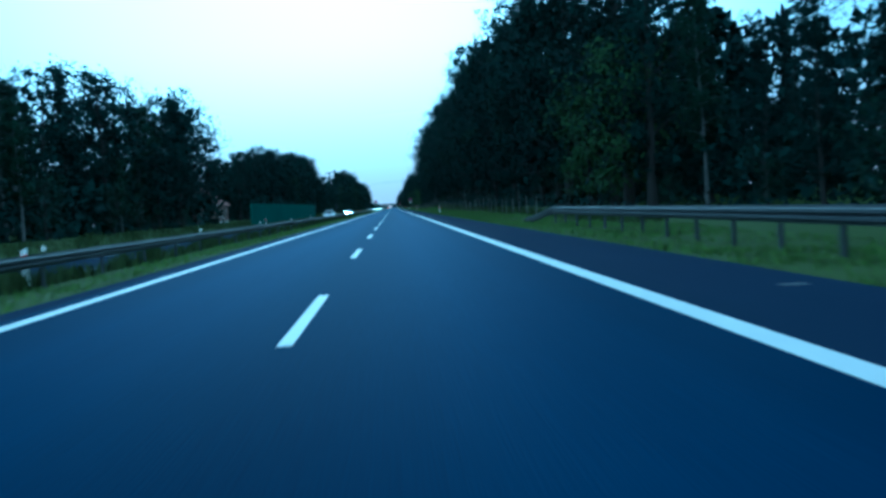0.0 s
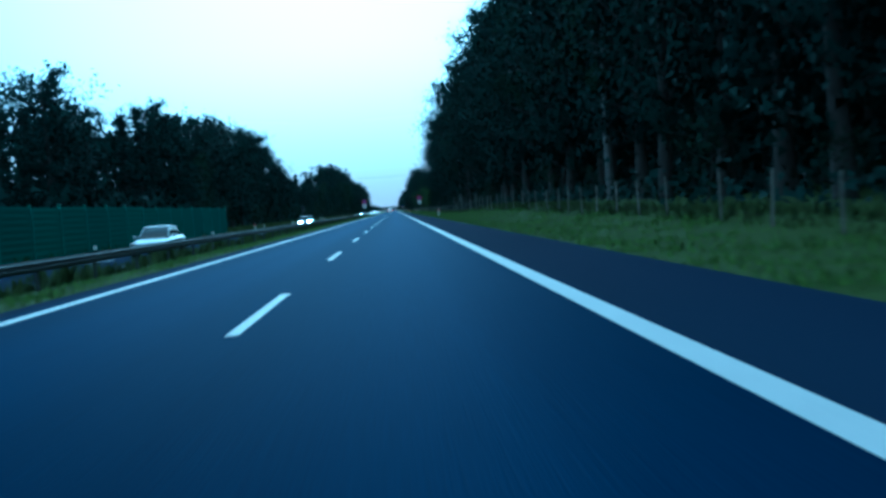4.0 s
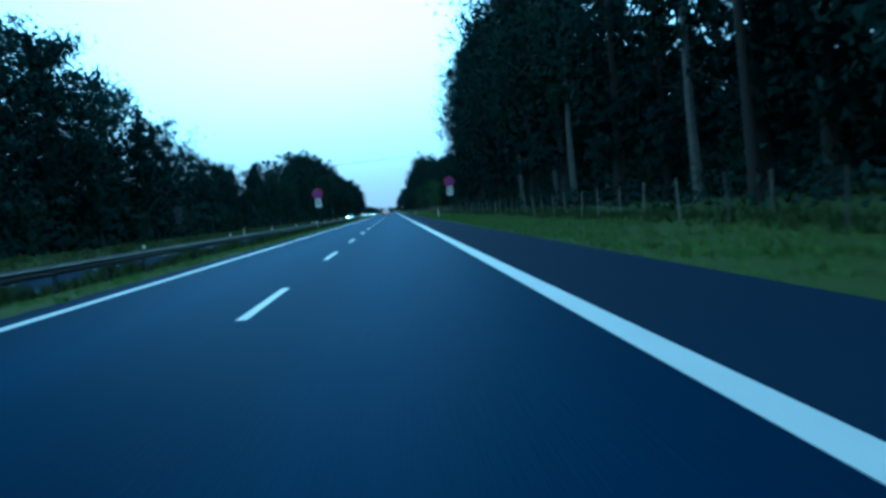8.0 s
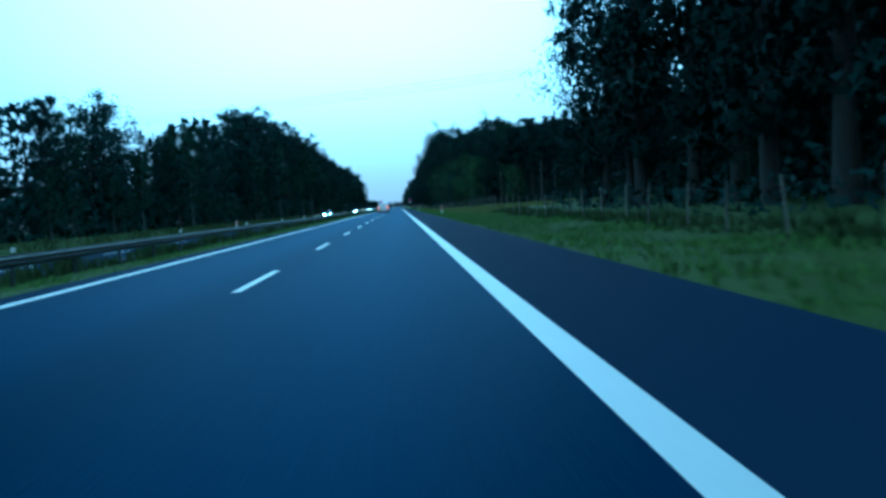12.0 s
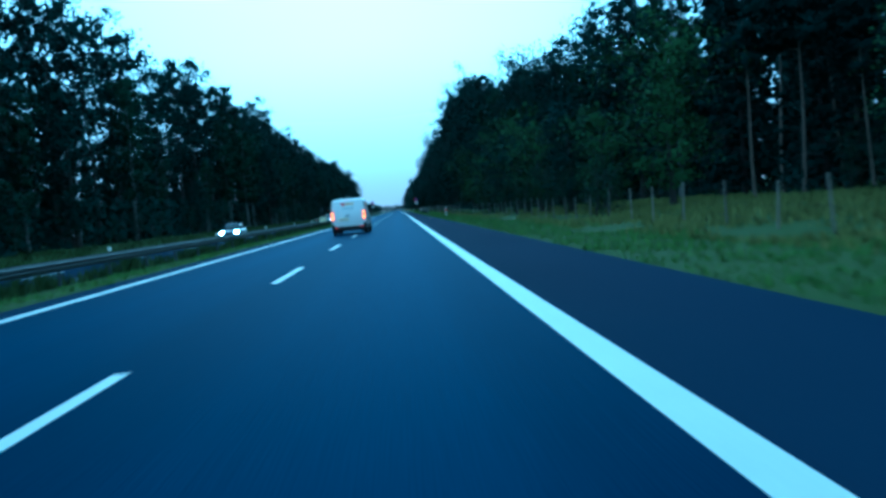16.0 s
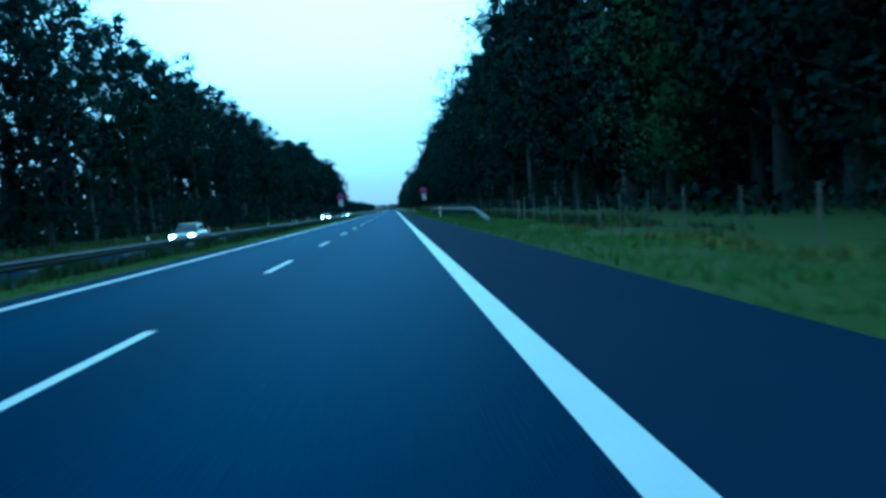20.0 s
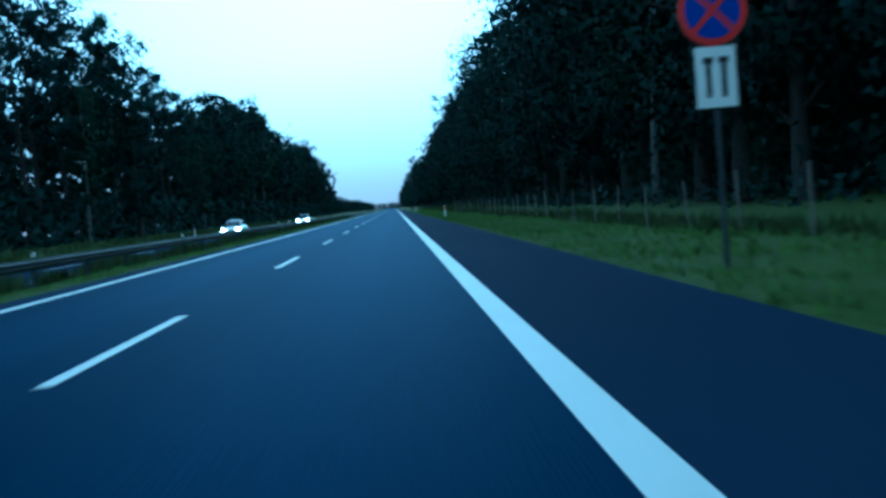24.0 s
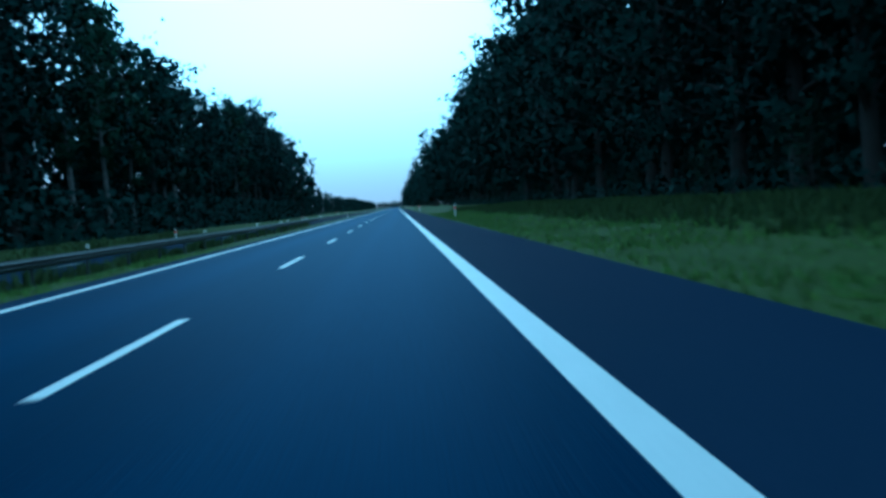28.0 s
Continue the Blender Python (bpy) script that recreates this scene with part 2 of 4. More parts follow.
def part(name, geo, mat, parent=None, label="", smooth=False):
    """One mesh object under a thing or a part. geo: a bmesh, (verts, faces) or a mesh."""
    if isinstance(geo, bmesh.types.BMesh):
        me = bpy.data.meshes.new(name)
        geo.to_mesh(me)
        geo.free()
        me.materials.append(mat)
        if smooth:
            me.polygons.foreach_set("use_smooth", [True] * len(me.polygons))
    elif isinstance(geo, bpy.types.Mesh):
        me = geo
    else:
        me = mesh_of(name, geo[0], geo[1], mat, smooth, geo[2] if len(geo) > 2 else None)
    ob = new(name, me)
    if parent is not None:
        ob.parent = parent
    if label:
        tagged(ob, label=label)
    return ob


def box(x0, x1, y0, y1, z0, z1, bevel=0.0):
    bm = bmesh.new()
    bmesh.ops.create_cube(bm, size=1.0)
    bmesh.ops.transform(bm, matrix=Matrix.Translation(((x0 + x1) / 2, (y0 + y1) / 2, (z0 + z1) / 2)) @ Matrix.Diagonal((x1 - x0, y1 - y0, z1 - z0, 1)), verts=bm.verts)
    if bevel:
        bmesh.ops.bevel(bm, geom=bm.edges[:], offset=bevel, segments=2, affect="EDGES", profile=0.5)
    return bm


def rod(p, q, r0, r1=None, sides=10):
    """A tapered round bar from p to q."""
    r1 = r0 if r1 is None else r1
    p, q = Vector(p), Vector(q)
    bm = bmesh.new()
    bmesh.ops.create_cone(bm, cap_ends=True, segments=sides, radius1=r0, radius2=r1, depth=(q - p).length)
    turn = (q - p).to_track_quat("Z", "Y").to_matrix().to_4x4()
    bmesh.ops.transform(bm, matrix=Matrix.Translation((p + q) / 2) @ turn, verts=bm.verts)
    return bm


def prism(points, y0, y1, axis="y"):
    """An outline of (a, b) swept from y0 to y1 along one axis."""
    n = len(points)
    place = {"y": lambda a, b, c: (a, c, b), "x": lambda a, b, c: (c, a, b), "z": lambda a, b, c: (a, b, c)}[axis]
    verts = [place(a, b, y0) for a, b in points] + [place(a, b, y1) for a, b in points]
    faces = [tuple(range(n)), tuple(range(2 * n - 1, n - 1, -1))] + [(i, (i + 1) % n, (i + 1) % n + n, i + n) for i in range(n)]
    return verts, faces


def tube(path, radii, sides=6):
    """A bent tapered tube as arrays of verts and faces."""
    path = [np.array(p, float) for p in path]
    verts, faces = [], []
    for i, p in enumerate(path):
        d = path[min(i + 1, len(path) - 1)] - path[max(i - 1, 0)]
        d = d / (np.linalg.norm(d) + 1e-9)
        a = np.cross(d, (0.31, 0.95, 0.02) if abs(d[2]) > 0.5 else (0, 0, 1.0))
        a /= np.linalg.norm(a) + 1e-9
        b = np.cross(d, a)
        for k in range(sides):
            w = 2 * math.pi * k / sides
            verts.append(p + radii[i] * (math.cos(w) * a + math.sin(w) * b))
    for i in range(len(path) - 1):
        for k in range(sides):
            faces.append((i * sides + k, i * sides + (k + 1) % sides, (i + 1) * sides + (k + 1) % sides, (i + 1) * sides + k))
    return verts, faces


def joined(pieces):
    verts, faces, at = [], [], 0
    for v, f in pieces:
        verts.extend(v)
        faces.extend(tuple(i + at for i in q) for q in f)
        at += len(v)
    return verts, faces


def sprays(rng, centres, sizes, droop=0.0, flat=0.0, out=None):
    """Small pointed leaf sprays at the given places: one three-cornered blade each."""
    n = len(centres)
    d = rng.normal(size=(n, 3))
    d[:, 2] = d[:, 2] * (1 - flat) - droop
    d /= np.linalg.norm(d, axis=1)[:, None]
    s = np.cross(d, rng.normal(size=(n, 3)))
    s /= np.linalg.norm(s, axis=1)[:, None]
    u = np.cross(d, s)
    z = sizes[:, None]
    wide = rng.uniform(0.3, 0.55, (n, 1))
    a = centres - d * z * 0.5 + s * z * wide
    b = centres - d * z * 0.35 - s * z * wide
    c = centres + d * z * 0.6 + u * z * 0.1
    if out is None:
        out = np.zeros((n, 3))
        out[:, 2] = 1.0
    out = out + rng.normal(0, 0.16, (n, 3))
    out /= np.linalg.norm(out, axis=1)[:, None]
    turned = np.sum(np.cross(b - a, c - a) * out, axis=1) < 0
    a[turned], b[turned] = b[turned], a[turned].copy()
    verts = np.stack([a, b, c], axis=1).reshape(-1, 3)
    faces = np.arange(3 * n).reshape(-1, 3)
    return verts, faces, np.repeat(out, 3, axis=0)


# ---- trees: tapered trunk with limbs, crown of leaf sprays round the limb ends ----
def tree_geometry(kind, seed, height, leaves, limbs=True):
    rng = np.random.default_rng(seed)
    lean = rng.normal(0, 0.02, 2)
    spine = [np.array((lean[0] * height * k ** 1.5 + 0.12 * math.sin(k * 7 + seed), lean[1] * height * k ** 1.5 + 0.12 * math.cos(k * 5 + seed), height * 0.97 * k)) for k in np.linspace(0, 1, 7)]
    thick = {"oak": 0.018, "lime": 0.02, "aspen": 0.0105, "poplar": 0.015, "birch": 0.011, "pine": 0.007, "spruce": 0.012, "bush": 0.02}[kind] * height
    radii = [thick * (1.25 if k == 0 else 1 - 0.9 * k) for k in np.linspace(0, 1, 7)]
    wood = [tube(spine, radii, 8)]
    low, n_limb, reach = {"oak": (0.1, 34, 0.21), "lime": (0.1, 34, 0.3), "aspen": (0.32, 26, 0.19), "poplar": (0.08, 34, 0.16), "birch": (0.28, 26, 0.14), "pine": (0.55, 18, 0.15), "spruce": (0.06, 64, 0.15), "bush": (0.08, 16, 0.45)}[kind]
    spots, sizes, faced = [], [], []
    for i in range(n_limb):
        k = low + (0.97 - low) * ((i + rng.uniform(0, 0.8)) / n_limb)
        e = (k - low) / (1 - low)
        if kind == "spruce":
            shape = 1.02 - e
        elif kind == "pine":
            shape = 0.55 + 0.5 * math.sin(math.pi * min(1, e * 0.8 + 0.2))
        elif kind == "poplar":
            shape = 0.55 + 0.5 * math.sin(math.pi * (0.12 + 0.8 * e))
        else:
            shape = 0.35 + 0.75 * math.sin(math.pi * (0.1 + 0.78 * e))
        length = height * reach * shape * rng.uniform(0.6, 1.2)
        turn = i * 2.4 + rng.uniform(-0.5, 0.5)
        rise = {"spruce": -0.25, "pine": 0.15, "poplar": 0.9, "birch": 0.35}.get(kind, 0.45) * rng.uniform(0.5, 1.4)
        at = k * 6
        j = min(5, int(at))
        root = spine[j] + (spine[j + 1] - spine[j]) * (at - j)
        out = np.array((math.cos(turn), math.sin(turn), rise))
        mid = root + out * length * 0.5 + np.array((0, 0, 0.03 * length))
        tip = root + out * length + np.array((0, 0, -0.12 * length if kind == "birch" else 0.05 * length))
        r = max(0.02, thick * 0.32 * (1 - 0.7 * e))
        if limbs:
            wood.append(tube([root, mid, tip], [r, r * 0.6, r * 0.2], 4))
        share = int(leaves / n_limb)
        blobs = 2 if kind == "spruce" else rng.integers(3, 6)
        for b in range(blobs):
            c = root + (tip - root) * rng.uniform(0.3, 1.08) + rng.normal(0, 0.09 * length, 3)
            rad = max(0.4, {"spruce": 0.27, "aspen": 0.27}.get(kind, 0.4) * length * rng.uniform(0.5, 1.15))
            p = rng.normal(size=(share // blobs, 3)) * rad * 0.52
            p[:, 2] *= {"spruce": 0.35, "pine": 0.5}.get(kind, 0.8)
            if kind == "birch":
                p[:, 2] -= np.abs(rng.normal(0, 0.5, len(p))) * rad
            spots.append(c + p)
            away = np.array((math.cos(turn), math.sin(turn), 0.45 + 0.5 * e))
            faced.append(p / (rad + 0.01) * 0.8 + away)
            sizes.append(rng.uniform(0.45, 1.0, len(p)))
    c = np.concatenate(spots)
    c[:, 2] = np.maximum(c[:, 2], 0.25)
    grown = np.concatenate(sizes)
    if kind != "aspen":
        core = rng.random(len(c)) < 0.1
        axis = np.array([np.interp(c[core, 2], [q[2] for q in spine], [q[i] for q in spine]) for i in (0, 1)]).T
        c[core, :2] = axis + (c[core, :2] - axis) * 0.45
        grown[core] *= 1.7
    s = grown * {"oak": 1.0, "lime": 1.0, "aspen": 0.8, "poplar": 0.85, "birch": 0.75, "pine": 0.95, "spruce": 1.0, "bush": 0.45}[kind] * 0.76 * (2000 / leaves) ** 0.5 * (height / 20) ** 0.7
    crown = sprays(rng, c, s, droop={"birch": 0.7, "spruce": 0.3}.get(kind, 0.1), flat={"spruce": 0.5}.get(kind, 0.0), out=np.concatenate(faced))
    return joined(wood), crown


BARKS = {"birch": BIRCH_BARK, "pine": PINE_BARK}
LEAVES = {"pine": NEEDLE, "spruce": NEEDLE, "birch": LEAF_LIGHT, "lime": LEAF_LIME, "bush": LEAF_LIGHT}
TREE_TEXT = {
    "oak": ("broadleaf_tree", "tall broadleaf tree with a wide dark green crown", "tree"),
    "poplar": ("poplar_tree", "tall narrow broadleaf tree with upswept dark green crown", "tree"),
    "lime": ("young_broadleaf_tree", "low round broadleaf tree with lighter green crown", "tree"),
    "aspen": ("aspen_tree", "tall airy broadleaf tree with open crown and gaps", "tree"),
    "birch": ("birch_tree", "slender birch with pale bark and drooping green leaves", "tree"),
    "pine": ("pine_tree", "pine with bare reddish trunk and high dark needles", "tree"),
    "spruce": ("spruce_tree", "dark green conical spruce with branches to the ground", "tree"),
    "bush": ("bush", "low green leafy bush at the edge of the wood", "bush"),
}
models = {}


def plant(kind, variant, x, y, z, height, turn, group, leaves=5000, wide=1.0):
    """One tree of its own; alike trees share their meshes."""
    key = (kind, variant, leaves)
    base = {"bush": 3.0}.get(kind, 20.0)
    m = Matrix.LocRotScale((x, y, z), Euler((0, 0, turn)), (height / base * wide, height / base * wide, height / base))
    if key not in models:
        name, label, category = TREE_TEXT[kind]
        wood, crown = tree_geometry(kind, 11 * variant + len(kind), base, leaves)
        top = tagged(new(name), label, category, group)
        part("trunk", wood, BARKS.get(kind, BARK), top, smooth=True)
        part("crown", crown, LEAVES.get(kind, LEAF), top)
        top.matrix_basis = m
        top.scale = m.to_scale()
        models[key] = (top, m)
        return top
    top, first = models[key]
    ob = copy_thing(top, Matrix.Identity(4))
    ob.matrix_basis = m
    tagged(ob, group=group)
    return ob


# ---- plan of the place along the road ----
def bank(y):
    """Height of the verge's bank beyond the shoulder."""
    return float(np.interp(y, [-50, 40, 70, 120, 150, 175, 200, 230, 370, 395, 415, 435, 470, 500, 540, 580, 720, 745, 800, 850, 1500],
                           [0.0, 0.0, 0.2, 0.25, 0.6, 0.75, 0.3, 0.1, 0.12, 0.32, 0.12, -0.04, -0.14, -0.16, -0.15, 0.0, 0.05, 0.28, 0.28, 0.25, 0.2]))


def ground_z(x, y):
    w = 0.05 * math.sin(y * 0.23 + x) + 0.04 * math.sin(y * 0.61 - 0.7 * x)
    if -4.3 <= x <= 5.8:
        return -0.12
    if -16.0 <= x <= -8.2:
        return -0.45
    if x > 5.8:
        return float(np.interp(x, [5.8, 6.0, 7.2, 9.8, 14, 60], [-0.12, -0.06, -0.06, bank(y), bank(y) + 0.1, bank(y) + 0.3])) + w * min(1, (x - 5.8) / 3)
    if x > -8.2:
        return float(np.interp(x, [-8.2, -8.0, -7.1, -6.2, -4.5, -4.3], [-0.45, -0.34, -0.26, -0.2, -0.03, -0.12])) + w * 0.4
    return float(np.interp(x, [-60, -24, -19, -16.4, -16.0], [0.5, 0.2, -0.15, -0.34, -0.45])) + w * min(1, (-16.0 - x) / 3)


def right_front(y):
    return float(np.interp(y, [-40, 40, 60, 150, 220, 355, 378, 392, 480, 500, 545, 575, 700, 760, 1500], [14.5, 14.5, 14.2, 14.5, 15.2, 15.5, 16.0, 26, 26, 24, 17.0, 16.4, 17.0, 17.5, 17.5]))


def right_height(y):
    return float(np.interp(y, [-40, 15, 25, 33, 45, 60, 120, 165, 222, 350, 378, 395, 470, 490, 510, 530, 550, 575, 620, 700, 745, 800, 822, 850, 1000, 1500],
                           [17, 17, 8, 8, 18, 21.5, 23.5, 23.5, 25, 25, 17, 10.5, 13.5, 17, 19, 18.5, 20, 22.5, 22.5, 22, 22, 23, 21, 21.5, 21, 20]))


LEFT_Y = [30, 70, 80, 91, 102, 112, 122, 128, 134, 141, 150, 163, 190, 215, 247, 267, 297, 318, 336, 365, 384, 407, 438, 458, 470, 484, 498, 524, 528, 531, 538, 543, 552, 620, 707, 735, 748, 765, 773, 789, 808, 827, 850, 866, 896, 932, 969, 1000, 1045, 1080, 1110]
LEFT_H = [13, 14.5, 16.5, 15.6, 14.2, 17, 17.3, 16.5, 13.5, 11, 9.7, 13.2, 14.5, 16, 18.5, 20, 20, 17.5, 14, 11.5, 12, 14, 11, 11.5, 16, 20, 24.5, 25.5, 20, 12, 12, 20, 26, 25, 24.5, 24, 22.5, 16.5, 18, 22.5, 27.5, 27, 23.5, 24, 20.5, 26.5, 23, 21, 16, 12, 8]


def left_height(y):
    return float(np.interp(y, LEFT_Y, LEFT_H))


# ---- ground, road, lines ----
Y0, Y1 = -60.0, 2200.0
xs = [-3000, -800, -200, -60, -40, -30, -24, -21, -19, -17.5, -16.4, -16.0, -15.99, -8.21, -8.2, -8.0, -7.1, -6.2, -5.3, -4.5, -4.3, -4.29, 5.79, 5.8, 6.0, 6.6, 7.2, 8.0, 8.8, 9.8, 12, 14, 20, 30, 45, 60, 200, 800, 3000]
ys = [-3000, -800, -200] + list(np.arange(-60, 860, 5.0)) + list(np.arange(860, 1500, 20.0)) + [1700, 2200, 3000, 4500]
verts = [(x, y, ground_z(max(-60, min(60, x)), max(-60, min(1500, y)))) for y in ys for x in xs]
nx = len(xs)
faces = [(j * nx + i, j * nx + i + 1, (j + 1) * nx + i + 1, (j + 1) * nx + i) for j in range(len(ys) - 1) for i in range(nx - 1)]
ground = tagged(part("ground", (verts, faces), SOIL, smooth=True), "rough green grass verge and woodland floor", "ground", kind="structure")


def slab(name, x0, x1, y0, y1, top, mat, label, depth=0.3):
    ob = part(name, box(x0, x1, y0, y1, top - depth, top), mat)
    return tagged(ob, label, "road", kind="structure")


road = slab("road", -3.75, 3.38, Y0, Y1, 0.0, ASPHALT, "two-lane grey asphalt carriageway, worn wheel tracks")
slab("road_shoulder", 3.38, 5.65, Y0, Y1, -0.004, SHOULDER, "dark asphalt hard shoulder beside the edge line")
slab("road_margin", -4.2, -3.75, Y0, Y1, -0.004, SHOULDER, "narrow asphalt strip between edge line and median")
far_road = slab("road_oncoming", -15.9, -8.3, Y0, Y1, -0.33, SHOULDER, "asphalt carriageway for oncoming traffic beyond the median")


def stripe(name, x, wide, y0, y1, parent, z=0.0, paint=PAINT):
    ob = part(name, box(x - wide / 2, x + wide / 2, y0, y1, z - 0.01, z + 0.006), paint, parent)
    return ob


stripe("edge_line", 3.5, 0.25, Y0, Y1, road)
stripe("edge_line", -3.4, 0.22, Y0, Y1, road)
stripe("edge_line", -8.9, 0.2, Y0, Y1, far_road, -0.33, WORN)
stripe("edge_line", -15.4, 0.2, Y0, Y1, far_road, -0.33, WORN)
dash_mesh = None
for lane, x, z, first, count in ((road, 0.0, 0.0, 8.9 - 60, 130), (far_road, -12.15, -0.33, 3.0 - 60, 130)):
    for k in range(count):
        if dash_mesh is None:
            ob = part("lane_dash", box(-0.065, 0.065, -2.0, 2.0, -0.01, 0.006), PAINT, lane)
            dash_mesh = ob.data
        else:
            ob = part("lane_dash", dash_mesh, PAINT, lane)
        ob.location = (x, first + 12 * k, z)

# short painted marks on the shoulder beside the roadside posts
for k in range(10):
    y = 407.6 if k == 4 else 8.7 + 100 * k
    yellow = k == 5
    for j in range(2 if yellow else 1):
        ob = part("shoulder_mark", box(5.0 if yellow else 4.95, 5.5 if yellow else 5.25, y + (0.34 * j - 0.3 if yellow else 0) - 0.035, y + (0.34 * j - 0.3 if yellow else 0) + 0.035, -0.02, 0.001), YELLOW if yellow else WORN, road)
        tagged(ob, label="small yellow painted mark" if yellow else "small worn painted mark")


# ---- woods ----
rng = np.random.default_rng(5)
woods_right, woods_left = "trees of the wood beyond the fence", "trees beyond the oncoming carriageway"


def pick(table):
    u, acc = rng.random(), 0.0
    for kind, share in table:
        acc += share
        if u <= acc:
            return kind
    return table[-1][0]


y = -12.0
while y < 960:
    open_field = 385 < y < 490
    mix = [("pine", 0.22), ("spruce", 0.68), ("oak", 0.1)] if open_field else [("oak", 0.68), ("aspen", 0.1), ("birch", 0.12), ("spruce", 0.1)] if 225 < y < 345 else [("oak", 0.8), ("poplar", 0.14), ("spruce", 0.06)] if y > 735 else [("oak", 0.66), ("poplar", 0.16), ("birch", 0.12), ("spruce", 0.06)]
    kind = pick(mix)
    x = right_front(y) + rng.uniform(-0.6, 1.6)
    h = right_height(y) * (rng.uniform(0.82, 1.14) if open_field else rng.uniform(0.86, 1.06))
    plant(kind, int(rng.integers(0, 3)), x, y, ground_z(x, y) - 0.1, h, rng.uniform(0, 6.28), woods_right, leaves=8000 if y < 380 else (6000 if y < 800 else 2200), wide=0.8 if y < 380 else 1.05 if open_field else 0.95)
    y += rng.uniform(2.6, 3.8) if open_field else rng.uniform(4.0, 6.0) if y < 700 else rng.uniform(5.0, 7.5)
y = 25.0
while y < 1000:
    h = left_height(y)
    kind = pick([("oak", 0.3), ("poplar", 0.2), ("spruce", 0.5)] if 150 < y < 215 else [("oak", 0.62), ("poplar", 0.14), ("birch", 0.14), ("spruce", 0.10)] if y < 490 else [("aspen", 0.8), ("birch", 0.2)] if 545 < y < 730 else [("aspen", 0.55), ("oak", 0.2), ("birch", 0.25)])
    x = -28.5 + rng.uniform(-1.5, 1.5)
    if not (138 < y < 163):
        plant(kind, int(rng.integers(0, 3)), x, y, ground_z(x, y) - 0.1, h * rng.uniform(0.9, 1.06), rng.uniform(0, 6.28), woods_left, leaves=4800 if y < 800 else 2000)
    if y < 760 and rng.random() < 0.5 and not (100 < y < 200):
        plant(pick([("birch", 0.4), ("oak", 0.6)]), int(rng.integers(0, 3)), -24 + rng.uniform(-1, 1), y + 3, 0.2, h * rng.uniform(0.45, 0.7), rng.uniform(0, 6.28), woods_left, leaves=3000)
    y += rng.uniform(5.0, 7.5)
# a thick trunk that stands out in front of the wood
plant("aspen", 1, 13.6, 240.5, 0.0, 24, 1.0, woods_right, leaves=6000, wide=0.8)
# lighter young trees at the edge, bare pines in the clearing, a pale birch across the road
for k, (x, y, h) in enumerate(((13.6, 54, 7.5), (13.4, 45.0, 9.0), (15.0, 463.7, 8.3), (20.5, 452, 6.0), (16.5, 520, 11.0), (14.5, 566, 10.0))):
    plant("lime", k % 2, x, y, ground_z(x, y) - 0.1, h, k * 1.3, woods_right, leaves=4500)
for k, (x, y, h) in enumerate(((20.4, 467.0, 12.0), (23.1, 467.3, 14.0), (27.0, 470.7, 15.5), (23.0, 440.0, 12.0))):
    plant("pine", k % 3, x, y, ground_z(x, y) - 0.1, h, k * 2.1, woods_right, leaves=4500)
for x, y, h in ((-25.5, 798.0, 19.0), (-25.0, 425.0, 13.0), (-24.5, 431.0, 14.0), (-25.5, 655.0, 18.0)):
    plant("birch", 1, x, y, 0.1, h, y, woods_left, leaves=4200)
# young trees that bring the wood forward again after the clearing
for k, (x, y, h) in enumerate(((13.4, 470, 5.5), (12.8, 476, 6.5), (14.0, 482, 7.5), (12.9, 488, 6.5), (13.8, 494, 8.0), (12.8, 501, 7.0), (14.2, 508, 8.5), (13.0, 514, 7.0), (13.8, 521, 8.0), (13.2, 528, 7.0))):
    plant("oak" if k % 3 else "lime", k % 2, x, y, ground_z(x, y) - 0.1, h, k * 2.3, woods_right, leaves=4500, wide=1.2)
for x, y, h in ((11.2, 419.5, 2.4), (11.9, 416.5, 1.7), (12.6, 437, 1.3), (13.5, 443, 1.6), (11.6, 462, 2.4), (11.9, 466, 3.0), (11.5, 472, 2.6), (11.8, 479, 3.2), (11.4, 485, 2.8), (11.6, 492, 3.0), (11.5, 499, 2.6), (11.4, 507, 3.0), (11.6, 515, 2.8), (11.5, 523, 3.0)):
    plant("bush", int(10 * x) % 3, x, y, ground_z(x, y) - 0.1, h, y, "bushes at the edge of the wood", leaves=1100)
# undergrowth at the edge of both woods
y = 0.0
while y < 900:
    x = right_front(y) - rng.uniform(-0.5, 1.2)
    plant("bush", int(rng.integers(0, 3)), x, y, ground_z(x, y) - 0.1, rng.uniform(1.2, 3.2), rng.uniform(0, 6.28), "bushes at the edge of the wood", leaves=1100)
    y += rng.uniform(5, 11)
y = 30.0
while y < 700:
    if not (100 < y < 205):
        plant("bush", int(rng.integers(0, 3)), -23 + rng.uniform(-1, 0.8), y, 0.25, rng.uniform(2.0, 4.5), rng.uniform(0, 6.28), "bushes beyond the oncoming carriageway", leaves=1100)
    y += rng.uniform(6, 12)


